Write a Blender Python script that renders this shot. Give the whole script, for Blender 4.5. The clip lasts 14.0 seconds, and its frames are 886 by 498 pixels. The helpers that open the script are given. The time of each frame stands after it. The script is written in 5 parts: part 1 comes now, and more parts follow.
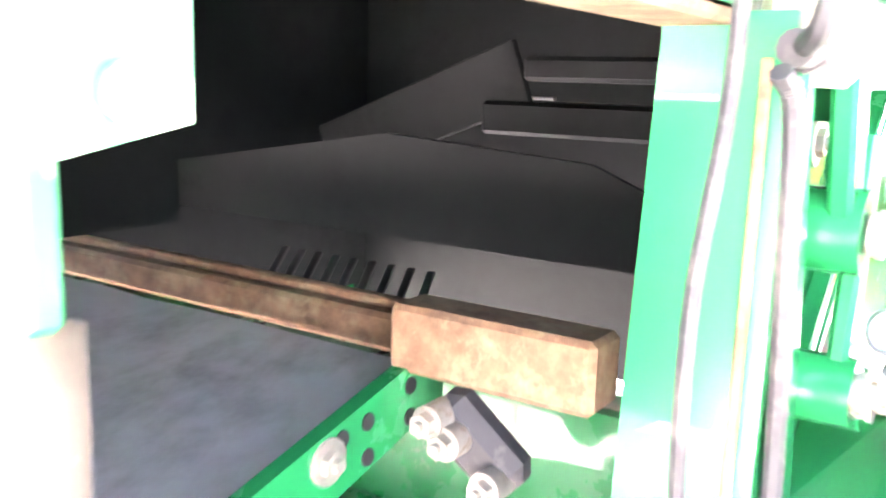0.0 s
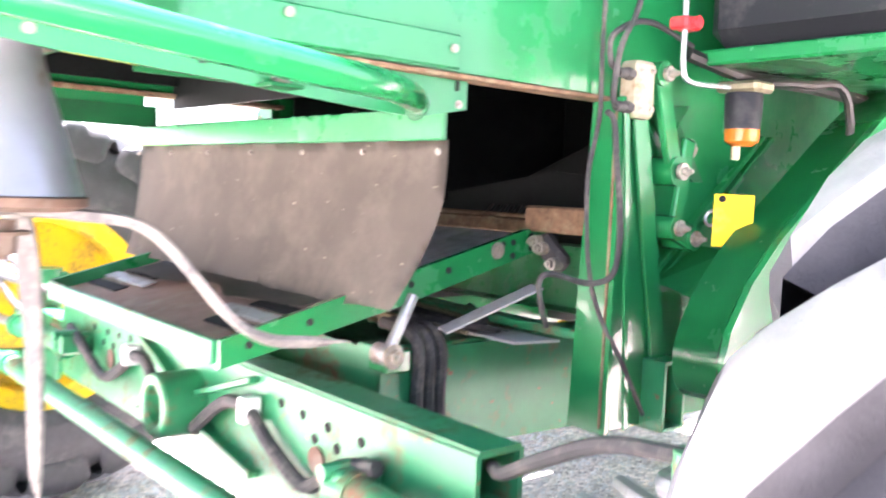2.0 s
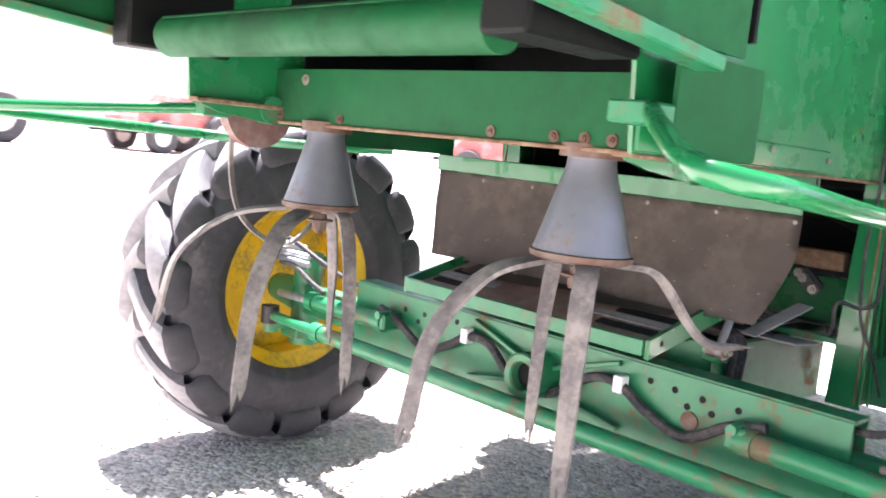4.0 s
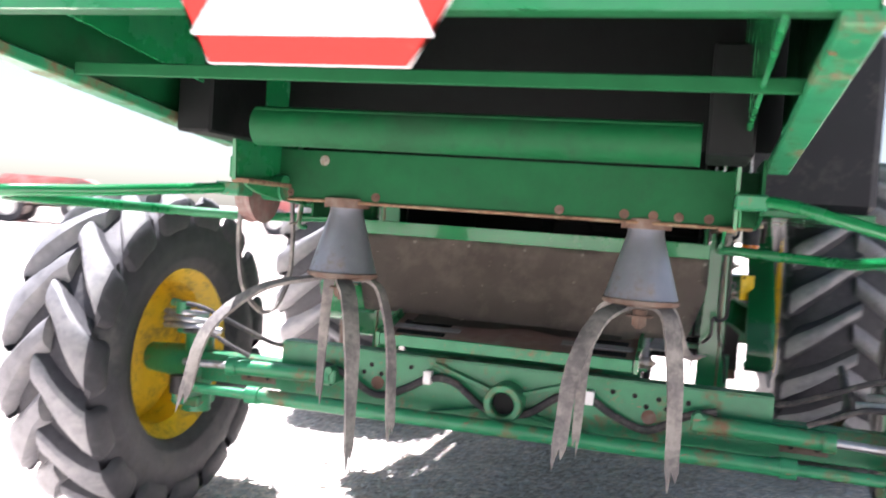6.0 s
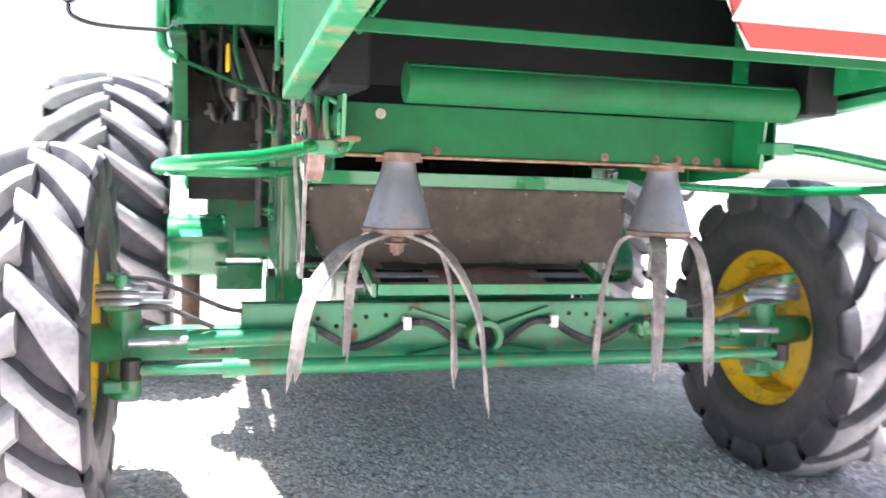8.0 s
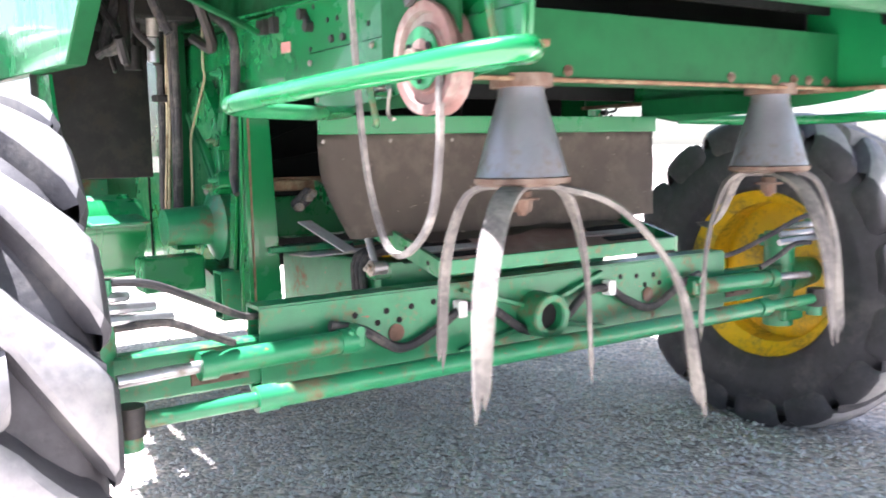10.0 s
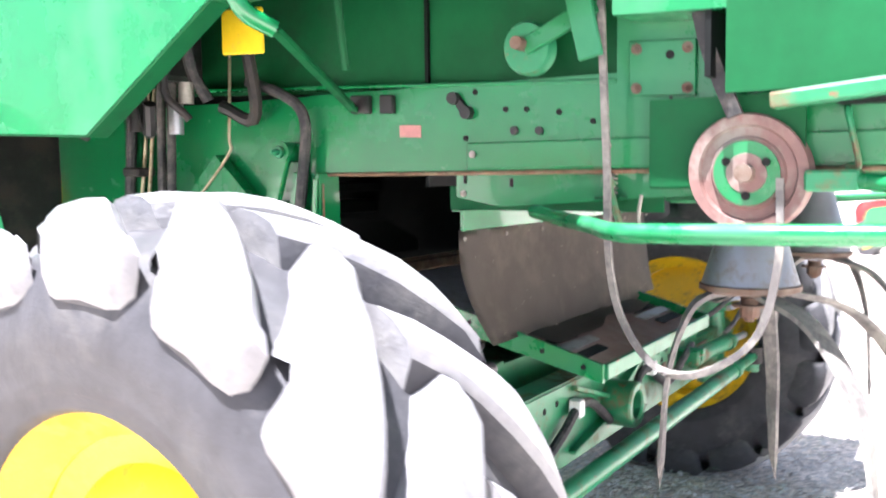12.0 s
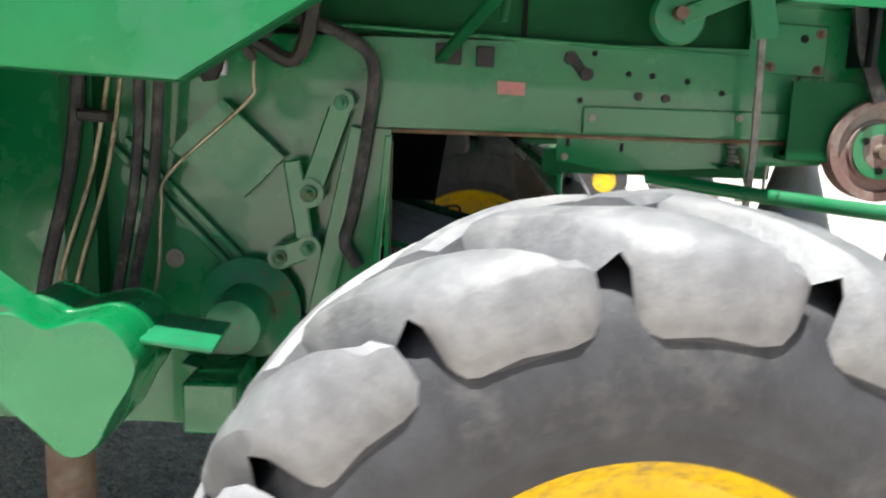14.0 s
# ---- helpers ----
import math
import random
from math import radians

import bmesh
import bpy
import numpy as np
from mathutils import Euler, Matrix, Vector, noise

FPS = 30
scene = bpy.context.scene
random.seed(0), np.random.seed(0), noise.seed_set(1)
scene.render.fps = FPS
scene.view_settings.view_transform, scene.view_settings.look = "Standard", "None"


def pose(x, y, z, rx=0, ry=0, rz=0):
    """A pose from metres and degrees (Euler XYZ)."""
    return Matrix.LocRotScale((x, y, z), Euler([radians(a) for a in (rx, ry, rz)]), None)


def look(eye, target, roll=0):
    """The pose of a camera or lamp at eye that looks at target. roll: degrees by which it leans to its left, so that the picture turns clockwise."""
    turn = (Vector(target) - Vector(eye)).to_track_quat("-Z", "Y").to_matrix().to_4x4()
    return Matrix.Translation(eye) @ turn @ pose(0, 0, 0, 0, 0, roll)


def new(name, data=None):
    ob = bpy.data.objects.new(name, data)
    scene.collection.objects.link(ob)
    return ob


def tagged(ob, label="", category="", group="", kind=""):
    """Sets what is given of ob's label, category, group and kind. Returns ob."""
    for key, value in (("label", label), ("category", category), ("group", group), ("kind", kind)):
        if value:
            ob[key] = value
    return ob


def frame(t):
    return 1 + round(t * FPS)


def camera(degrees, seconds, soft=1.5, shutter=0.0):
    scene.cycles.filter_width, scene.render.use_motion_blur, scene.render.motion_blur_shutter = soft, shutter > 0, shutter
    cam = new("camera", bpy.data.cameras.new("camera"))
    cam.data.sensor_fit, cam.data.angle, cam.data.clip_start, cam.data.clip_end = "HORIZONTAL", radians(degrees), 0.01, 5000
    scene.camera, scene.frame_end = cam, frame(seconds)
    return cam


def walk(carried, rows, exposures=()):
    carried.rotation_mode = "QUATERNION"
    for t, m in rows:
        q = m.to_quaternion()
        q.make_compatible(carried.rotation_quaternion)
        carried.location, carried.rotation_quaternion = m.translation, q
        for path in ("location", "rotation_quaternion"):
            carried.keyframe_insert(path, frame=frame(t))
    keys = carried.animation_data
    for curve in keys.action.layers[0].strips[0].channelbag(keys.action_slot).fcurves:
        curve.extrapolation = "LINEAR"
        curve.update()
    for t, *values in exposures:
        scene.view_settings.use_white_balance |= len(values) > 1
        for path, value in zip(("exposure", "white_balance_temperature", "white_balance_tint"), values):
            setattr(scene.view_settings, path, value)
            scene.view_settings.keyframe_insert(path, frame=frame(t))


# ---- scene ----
cam = camera(53.6, 14.0, soft=1.8, shutter=0.5)

PATH = [
    (0, (0.726, 0.037, 1.156), (-0.368, 1.67, 0.788), 1.8),
    (0.5, (0.868, -0.07, 1.153), (-0.437, 1.415, 0.853), -0.4),
    (1, (1.054, -0.186, 1.12), (-0.427, 1.153, 0.999), -1.1),
    (1.5, (1.231, -0.409, 1.119), (-0.262, 0.917, 1.011), 0.8),
    (2, (1.517, -0.665, 1.037), (-0.005, 0.625, 0.898), 2.5),
    (2.5, (1.564, -0.856, 1.091), (-0.024, 0.336, 0.85), 2.8),
    (3, (1.537, -1.07, 1.108), (-0.104, 0.057, 0.914), 3.0),
    (3.2, (1.513, -1.188, 1.12), (-0.111, -0.037, 0.925), 4.0),
    (5.3, (1.009, -2.391, 1.224), (0.106, -0.622, 0.991), 2.8),
    (5.5, (0.916, -2.448, 1.191), (0.083, -0.642, 0.99), 2.8),
    (6, (0.525, -2.642, 1.168), (-0.027, -0.721, 1.101), 4.1),
    (6.5, (0.19, -2.812, 1.225), (0.051, -0.817, 1.259), 3.5),
    (6.6, (0.121, -2.823, 1.224), (0.039, -0.826, 1.293), 3.2),
    (7, (-0.109, -2.837, 1.226), (-0.056, -0.838, 1.256), 1.1),
    (7.3, (-0.448, -2.796, 1.184), (-0.317, -0.803, 1.086), 3.0),
    (7.5, (-0.499, -2.766, 1.201), (-0.343, -0.776, 1.078), 3.4),
    (7.7, (-0.657, -2.75, 1.191), (-0.356, -0.779, 1.029), 3.0),
    (9.8, (-1.483, -1.935, 1.072), (-0.401, -0.264, 0.878), -0.8),
    (10, (-1.476, -1.785, 1.066), (-0.388, -0.122, 0.838), -1.2),
    (10.5, (-1.639, -1.576, 1.097), (-0.464, 0.025, 0.856), 0.6),
    (11, (-1.85, -1.38, 1.138), (-0.494, 0.073, 0.912), -0.3),
    (11.5, (-1.961, -1.103, 1.18), (-0.459, 0.209, 1.024), -4.6),
    (12, (-2.15, -0.839, 1.228), (-0.475, 0.241, 1.056), -0.7),
    (12.5, (-2.289, -0.576, 1.259), (-0.462, 0.236, 1.219), -0.3),
    (13, (-2.329, -0.218, 1.263), (-0.427, 0.4, 1.245), -1.3),
    (13.5, (-2.362, 0.106, 1.298), (-0.388, 0.358, 1.098), 0.8),
    (14, (-2.368, 0.373, 1.328), (-0.403, 0.368, 0.952), 2.0),
]
EXPOSURES = ((0, 6.45, 6500, 22), (0.6, 5.6, 6500, 22), (1.2, 4.9, 6500, 22), (2, 4.3, 6400, 22), (2.5, 3.65, 6400, 22), (3, 3.25, 6400, 22), (5.5, 2.0, 6250, 16), (6, 2.0, 6250, 16), (6.5, 2.15, 6250, 16), (7.5, 2.5, 6200, 16), (10, 2.75, 6150, 16), (12, 2.6, 6150, 13), (12.6, 2.4, 6200, 10), (13.2, 1.7, 6400, 2), (14, 1.1, 6500, 2))
walk(cam, [(t, look(eye, target, roll)) for t, eye, target, roll in PATH], exposures=EXPOSURES)

# ---------------------------------------------------------------- light
world = bpy.data.worlds.new("sky")
scene.world = world
world.use_nodes = True
wn = world.node_tree.nodes
sky = wn.new("ShaderNodeTexSky")
sky.sky_type = "NISHITA"
sky.sun_disc = False
sky.sun_elevation = radians(74)
sky.sun_rotation = radians(-57)
sky.air_density, sky.dust_density = 1.0, 1.0
wn["Background"].inputs["Strength"].default_value = 0.05
haze = wn.new("ShaderNodeHueSaturation")
haze.inputs["Saturation"].default_value = 0.65
world.node_tree.links.new(sky.outputs["Color"], haze.inputs["Color"])
world.node_tree.links.new(haze.outputs["Color"], wn["Background"].inputs["Color"])
sun = new("sun", bpy.data.lights.new("sun", "SUN"))
sun.data.energy, sun.data.angle, sun.data.color = 5.0, radians(0.8), (1.0, 0.955, 0.955)
sun.matrix_world = look((-2.3, 1.5, 9.3), (0, 0, 0))


# ---------------------------------------------------------------- materials
def mat(name, base, rough=0.5, metal=0.0, grain=0.0, scale=40.0, dirt=None, dirt_amount=0.0, dirt_scale=6.0, bump=0.0, bump_scale=80.0, spec=0.5, coat=0.0, rnd=0.0):
    """A painted or raw surface: base colour, fine grain, dirt patches and relief."""
    m = bpy.data.materials.new(name)
    m.use_nodes = True
    nt = m.node_tree
    n, l = nt.nodes, nt.links
    b = n["Principled BSDF"]
    b.inputs["Roughness"].default_value = rough
    b.inputs["Metallic"].default_value = metal
    b.inputs["Specular IOR Level"].default_value = spec
    b.inputs["Coat Weight"].default_value = coat
    tc = n.new("ShaderNodeTexCoord")

    def noise_tex(s, detail=6.0, rough_=0.6):
        t = n.new("ShaderNodeTexNoise")
        t.inputs["Scale"].default_value, t.inputs["Detail"].default_value, t.inputs["Roughness"].default_value = s, detail, rough_
        l.new(tc.outputs["Object"], t.inputs["Vector"])
        return t

    col = n.new("ShaderNodeMix")
    col.data_type = "RGBA"
    g = noise_tex(scale)
    ramp = n.new("ShaderNodeMapRange")
    ramp.inputs["From Min"].default_value, ramp.inputs["From Max"].default_value = 0.3, 0.7
    l.new(g.outputs["Fac"], ramp.inputs["Value"])
    l.new(ramp.outputs["Result"], col.inputs["Factor"])
    col.inputs["A"].default_value = (*[c * (1 - grain) for c in base], 1)
    col.inputs["B"].default_value = (*[min(1.0, c * (1 + grain)) for c in base], 1)
    out = col.outputs["Result"]
    rough_out = None
    if dirt:
        d1, d2 = noise_tex(dirt_scale, 8.0, 0.65), noise_tex(dirt_scale * 7, 5.0, 0.6)
        add = n.new("ShaderNodeMath")
        add.operation = "MULTIPLY_ADD"
        l.new(d2.outputs["Fac"], add.inputs[0])
        add.inputs[1].default_value = 0.4
        l.new(d1.outputs["Fac"], add.inputs[2])
        mr = n.new("ShaderNodeMapRange")
        mr.inputs["From Min"].default_value = 0.92 - 0.5 * dirt_amount
        mr.inputs["From Max"].default_value = 1.1 - 0.45 * dirt_amount
        l.new(add.outputs[0], mr.inputs["Value"])
        mix = n.new("ShaderNodeMix")
        mix.data_type = "RGBA"
        l.new(mr.outputs["Result"], mix.inputs["Factor"])
        l.new(out, mix.inputs["A"])
        mix.inputs["B"].default_value = (*dirt, 1)
        out = mix.outputs["Result"]
        rr = n.new("ShaderNodeMapRange")
        l.new(mr.outputs["Result"], rr.inputs["Value"])
        rr.inputs["To Min"].default_value, rr.inputs["To Max"].default_value = rough, 0.9
        l.new(rr.outputs["Result"], b.inputs["Roughness"])
    if rnd:
        oi = n.new("ShaderNodeObjectInfo")
        mr2 = n.new("ShaderNodeMapRange")
        l.new(oi.outputs["Random"], mr2.inputs["Value"])
        mr2.inputs["To Min"].default_value, mr2.inputs["To Max"].default_value = 1 - rnd, 1 + rnd
        mul = n.new("ShaderNodeVectorMath")
        mul.operation = "SCALE"
        l.new(out, mul.inputs[0])
        l.new(mr2.outputs["Result"], mul.inputs["Scale"])
        out = mul.outputs["Vector"]
    l.new(out, b.inputs["Base Color"])
    if bump:
        t = noise_tex(bump_scale, 8.0, 0.7)
        bp = n.new("ShaderNodeBump")
        bp.inputs["Strength"].default_value, bp.inputs["Distance"].default_value = bump, 0.01
        l.new(t.outputs["Fac"], bp.inputs["Height"])
        l.new(bp.outputs["Normal"], b.inputs["Normal"])
    return m


GREEN = mat("green_paint", (0.007, 0.178, 0.053), 0.25, grain=0.12, scale=5, dirt=(0.022, 0.175, 0.075), dirt_amount=0.40, dirt_scale=2.2, bump=0.04, bump_scale=9, spec=0.5, coat=0.5)
GREEN_WORN = mat("worn_green_paint", (0.020, 0.200, 0.085), 0.34, grain=0.16, scale=16, dirt=(0.18, 0.095, 0.055), dirt_amount=0.38, dirt_scale=9, bump=0.12, bump_scale=60)
# darker copy of GREEN for sheltered sheets, their shade put into the colour
GREEN_SHADED = mat("shaded_green_paint", (0.004, 0.088, 0.027), 0.55, spec=0.2, grain=0.15, scale=12, dirt=(0.014, 0.065, 0.028), dirt_amount=0.40, dirt_scale=3, bump=0.08, bump_scale=30)
RUST = mat("rusty_steel", (0.12, 0.068, 0.045), 0.75, grain=0.3, scale=30, dirt=(0.20, 0.16, 0.13), dirt_amount=0.55, dirt_scale=5, bump=0.3, bump_scale=120)
PAN = mat("dusty_rusty_pan", (0.33, 0.235, 0.205), 0.6, grain=0.2, scale=14, dirt=(0.44, 0.38, 0.35), dirt_amount=0.5, dirt_scale=5, bump=0.15, bump_scale=90)
RUST_EDGE = mat("rusty_edge", (0.17, 0.10, 0.055), 0.8, grain=0.4, scale=60, dirt=(0.25, 0.20, 0.12), dirt_amount=0.5, dirt_scale=20, bump=0.3, bump_scale=150)
YELLOW = mat("yellow_paint", (0.80, 0.52, 0.012), 0.4, grain=0.08, scale=14, dirt=(0.34, 0.24, 0.07), dirt_amount=0.45, dirt_scale=9, bump=0.06, bump_scale=40)
YELLOW_LABEL = mat("yellow_label", (0.85, 0.58, 0.01), 0.5, grain=0.05, dirt=(0.5, 0.35, 0.1), dirt_amount=0.3, dirt_scale=12)
TYRE = mat("dusty_rubber", (0.050, 0.050, 0.056), 0.5, grain=0.22, scale=22, dirt=(0.11, 0.107, 0.105), dirt_amount=0.36, dirt_scale=6, bump=0.25, bump_scale=90, spec=0.3)
LUG = mat("worn_tread", (0.205, 0.204, 0.215), 0.36, grain=0.2, scale=24, dirt=(0.30, 0.295, 0.29), dirt_amount=0.5, dirt_scale=7, bump=0.3, bump_scale=45, spec=0.5, rnd=0.1)
RUBBER = mat("black_rubber", (0.03, 0.03, 0.032), 0.6, grain=0.2, scale=40, dirt=(0.12, 0.11, 0.10), dirt_amount=0.5, dirt_scale=14, spec=0.35)
STRAP = mat("weathered_rubber_strap", (0.13, 0.12, 0.115), 0.7, grain=0.25, scale=30, dirt=(0.30, 0.28, 0.25), dirt_amount=0.6, dirt_scale=10, bump=0.3, bump_scale=80)
CURTAIN = mat("rubber_curtain", (0.135, 0.115, 0.095), 0.62, grain=0.14, scale=7, dirt=(0.23, 0.20, 0.165), dirt_amount=0.5, dirt_scale=3, bump=0.12, bump_scale=120, spec=0.4)
STEEL = mat("bare_steel", (0.42, 0.43, 0.45), 0.38, 0.85, grain=0.15, scale=30, dirt=(0.30, 0.26, 0.21), dirt_amount=0.42, dirt_scale=8, bump=0.05)
CONE = mat("polished_steel_cone", (0.25, 0.265, 0.30), 0.34, 0.6, grain=0.14, scale=10, dirt=(0.22, 0.17, 0.13), dirt_amount=0.40, dirt_scale=6, bump=0.05, bump_scale=30)
ZINC = mat("zinc_bolt", (0.34, 0.32, 0.28), 0.48, 0.6, grain=0.2, scale=60, dirt=(0.25, 0.16, 0.09), dirt_amount=0.35, dirt_scale=30)
GALV = mat("galvanised_sheet", (0.42, 0.42, 0.42), 0.5, 0.3, grain=0.1, scale=12, dirt=(0.30, 0.25, 0.21), dirt_amount=0.5, dirt_scale=6)
CHUTE = mat("scoured_pan", (0.50, 0.495, 0.52), 0.38, 0.2, grain=0.15, scale=8, dirt=(0.34, 0.33, 0.33), dirt_amount=0.45, dirt_scale=4)
# near-black puts the shade inside the body and hood into the colour
BLACK = mat("shaded_interior_black", (0.003, 0.0048, 0.0045), 0.6, grain=0.3, scale=20, dirt=(0.008, 0.009, 0.009), dirt_amount=0.4, spec=0.2)
DARK_STEEL = mat("dark_steel", (0.022, 0.021, 0.021), 0.45, 0.3, grain=0.3, scale=20, dirt=(0.06, 0.05, 0.042), dirt_amount=0.45, dirt_scale=10)
NEAR_BLACK = mat("near_black_plate", (0.005, 0.005, 0.006), 0.6, spec=0.25, grain=0.3, scale=20, dirt=(0.014, 0.013, 0.012), dirt_amount=0.4, dirt_scale=10)
TANK = mat("black_tank", (0.014, 0.015, 0.019), 0.5, spec=0.25, grain=0.1, scale=6, dirt=(0.06, 0.06, 0.06), dirt_amount=0.4)
BRASS = mat("brass_pipe", (0.34, 0.30, 0.20), 0.45, 0.6, grain=0.2, scale=30, dirt=(0.2, 0.14, 0.08), dirt_amount=0.4, dirt_scale=20)
AMBER = mat("amber_bowl", (0.55, 0.16, 0.015), 0.15, grain=0.2, scale=30)
CREAM = mat("cream_block", (0.36, 0.32, 0.23), 0.5, grain=0.1, scale=30, dirt=(0.25, 0.18, 0.1), dirt_amount=0.4, dirt_scale=18)
WHITE = mat("white_label", (0.8, 0.8, 0.78), 0.5, grain=0.03, dirt=(0.5, 0.46, 0.4), dirt_amount=0.3)
SIGN_RED = mat("red_reflective", (0.72, 0.045, 0.03), 0.35, grain=0.05, scale=60, dirt=(0.5, 0.12, 0.08), dirt_amount=0.25)
SIGN_MID = mat("faded_sign_centre", (0.86, 0.80, 0.78), 0.4, grain=0.03, scale=30, dirt=(0.7, 0.6, 0.58), dirt_amount=0.3)
RED = mat("red_paint", (0.48, 0.03, 0.035), 0.4, grain=0.12, scale=6, dirt=(0.3, 0.12, 0.1), dirt_amount=0.4)
# paled red for far machines, the haze of distance mixed into the paint
HAZY_RED = mat("haze_paled_red", (0.46, 0.15, 0.14), 0.6, grain=0.15, scale=3, dirt=(0.5, 0.35, 0.33), dirt_amount=0.5, dirt_scale=2)
PINK = mat("faded_red_decal", (0.50, 0.22, 0.20), 0.6, grain=0.2, scale=40)
PULLEY_RED = mat("worn_red_primer", (0.19, 0.105, 0.092), 0.6, grain=0.25, scale=20, dirt=(0.27, 0.24, 0.21), dirt_amount=0.5, dirt_scale=8)
ORANGE = mat("orange_lens", (0.75, 0.17, 0.01), 0.2, grain=0.05)
HOLE = mat("bolt_hole", (0.006, 0.006, 0.006), 0.9)
INK = mat("dark_print", (0.05, 0.05, 0.05), 0.6)


def gravel_material():
    m = mat("gravel", (0.68, 0.615, 0.56), 0.9, grain=0.25, scale=3.0, dirt=(0.58, 0.505, 0.435), dirt_amount=0.45, dirt_scale=1.3, spec=0.2)
    nt = m.node_tree
    n, l = nt.nodes, nt.links
    b = n["Principled BSDF"]
    tc = n.new("ShaderNodeTexCoord")
    vo = n.new("ShaderNodeTexVoronoi")
    vo.inputs["Scale"].default_value = 62
    l.new(tc.outputs["Object"], vo.inputs["Vector"])
    old = b.inputs["Base Color"].links[0].from_socket
    mix = n.new("ShaderNodeMix")
    mix.data_type, mix.blend_type = "RGBA", "MULTIPLY"
    mix.inputs["Factor"].default_value = 0.8
    l.new(old, mix.inputs["A"])
    hs = n.new("ShaderNodeRGBToBW")
    l.new(vo.outputs["Color"], hs.inputs["Color"])
    mr = n.new("ShaderNodeMapRange")
    mr.inputs["To Min"].default_value, mr.inputs["To Max"].default_value = 0.3, 1.75
    l.new(hs.outputs["Val"], mr.inputs["Value"])
    l.new(mr.outputs["Result"], mix.inputs["B"])
    l.new(mix.outputs["Result"], b.inputs["Base Color"])
    bp = n.new("ShaderNodeBump")
    bp.inputs["Strength"].default_value, bp.inputs["Distance"].default_value = 0.7, 0.010
    bp.invert = True
    l.new(vo.outputs["Distance"], bp.inputs["Height"])
    l.new(bp.outputs["Normal"], b.inputs["Normal"])
    return m


GRAVEL = gravel_material()
GRASS = mat("grass", (0.10, 0.17, 0.03), 0.9, grain=0.4, scale=6, dirt=(0.22, 0.22, 0.08), dirt_amount=0.5, dirt_scale=1.0, bump=0.6, bump_scale=60)
STONE = mat("gravel_stone", (0.60, 0.58, 0.56), 0.9, grain=0.35, scale=18)




def specks(m, colour, scale, level):
    """Adds small pale scratches and bits of straw to a surface."""
    nt = m.node_tree
    n, l = nt.nodes, nt.links
    b = n["Principled BSDF"]
    tc, mp, t = n.new("ShaderNodeTexCoord"), n.new("ShaderNodeMapping"), n.new("ShaderNodeTexNoise")
    mp.inputs["Scale"].default_value = (1.0, 1.0, 2.6)
    mp.inputs["Rotation"].default_value = (0.0, 0.35, 0.0)
    t.inputs["Scale"].default_value, t.inputs["Detail"].default_value = scale, 2.0
    l.new(tc.outputs["Object"], mp.inputs["Vector"])
    l.new(mp.outputs["Vector"], t.inputs["Vector"])
    mr, mix = n.new("ShaderNodeMapRange"), n.new("ShaderNodeMix")
    mr.inputs["From Min"].default_value, mr.inputs["From Max"].default_value = level, level + 0.03
    l.new(t.outputs["Fac"], mr.inputs["Value"])
    mix.data_type = "RGBA"
    l.new(mr.outputs["Result"], mix.inputs["Factor"])
    l.new(b.inputs["Base Color"].links[0].from_socket, mix.inputs["A"])
    mix.inputs["B"].default_value = (*colour, 1)
    l.new(mix.outputs["Result"], b.inputs["Base Color"])


specks(CURTAIN, (0.42, 0.38, 0.30), 48, 0.73)
specks(GREEN_WORN, (0.20, 0.10, 0.055), 30, 0.70)


# ---------------------------------------------------------------- mesh helpers
def site_left(v, lean=0.05):
    """Sizes and sites what is fixed to the left flank: the sheet at x = -0.594, its lower edge near z = 1.23."""
    y = 1.17 * v.y - 0.035 if v.y > -0.5 else -0.62 + (v.y + 0.5) * 0.885
    return Vector((-0.594 + 1.17 * (v.x + 0.61), y, 1.24 + 1.17 * (v.z - 1.2) + lean * (max(v.y, -0.6) - 0.1)))


SITE = {"now": None}


def part(name, bm, material, parent=None, label="", smooth=35.0):
    """Links a bmesh as one mesh object under a thing or under a part."""
    me = bpy.data.meshes.new(name)
    if SITE["now"]:
        for v in bm.verts:
            v.co = SITE["now"](v.co)
    bmesh.ops.recalc_face_normals(bm, faces=bm.faces)
    if smooth:
        for f in bm.faces:
            f.smooth = True
        for e in bm.edges:
            e.smooth = not (len(e.link_faces) != 2 or e.calc_face_angle(0) > radians(smooth))
    bm.to_mesh(me)
    bm.free()
    for one in material if isinstance(material, (list, tuple)) else (material,):
        me.materials.append(one)
    ob = new(name, me)
    if parent:
        ob.parent = parent
    return tagged(ob, label)


def B():
    return bmesh.new()


def box(bm, lo, hi, bev=0.003):
    lo, hi = [min(a, b) for a, b in zip(lo, hi)], [max(a, b) for a, b in zip(lo, hi)]
    size = [h - l for l, h in zip(lo, hi)]
    mtx = Matrix.Translation([(a + b) / 2 for a, b in zip(lo, hi)]) @ Matrix.Diagonal((*size, 1))
    r = bmesh.ops.create_cube(bm, size=1, matrix=mtx)
    if bev:
        bev = min(bev, min(size) * 0.3)
        edges = list({e for v in r["verts"] for e in v.link_edges})
        bmesh.ops.bevel(bm, geom=edges, offset=bev, segments=1, affect="EDGES")
    return bm


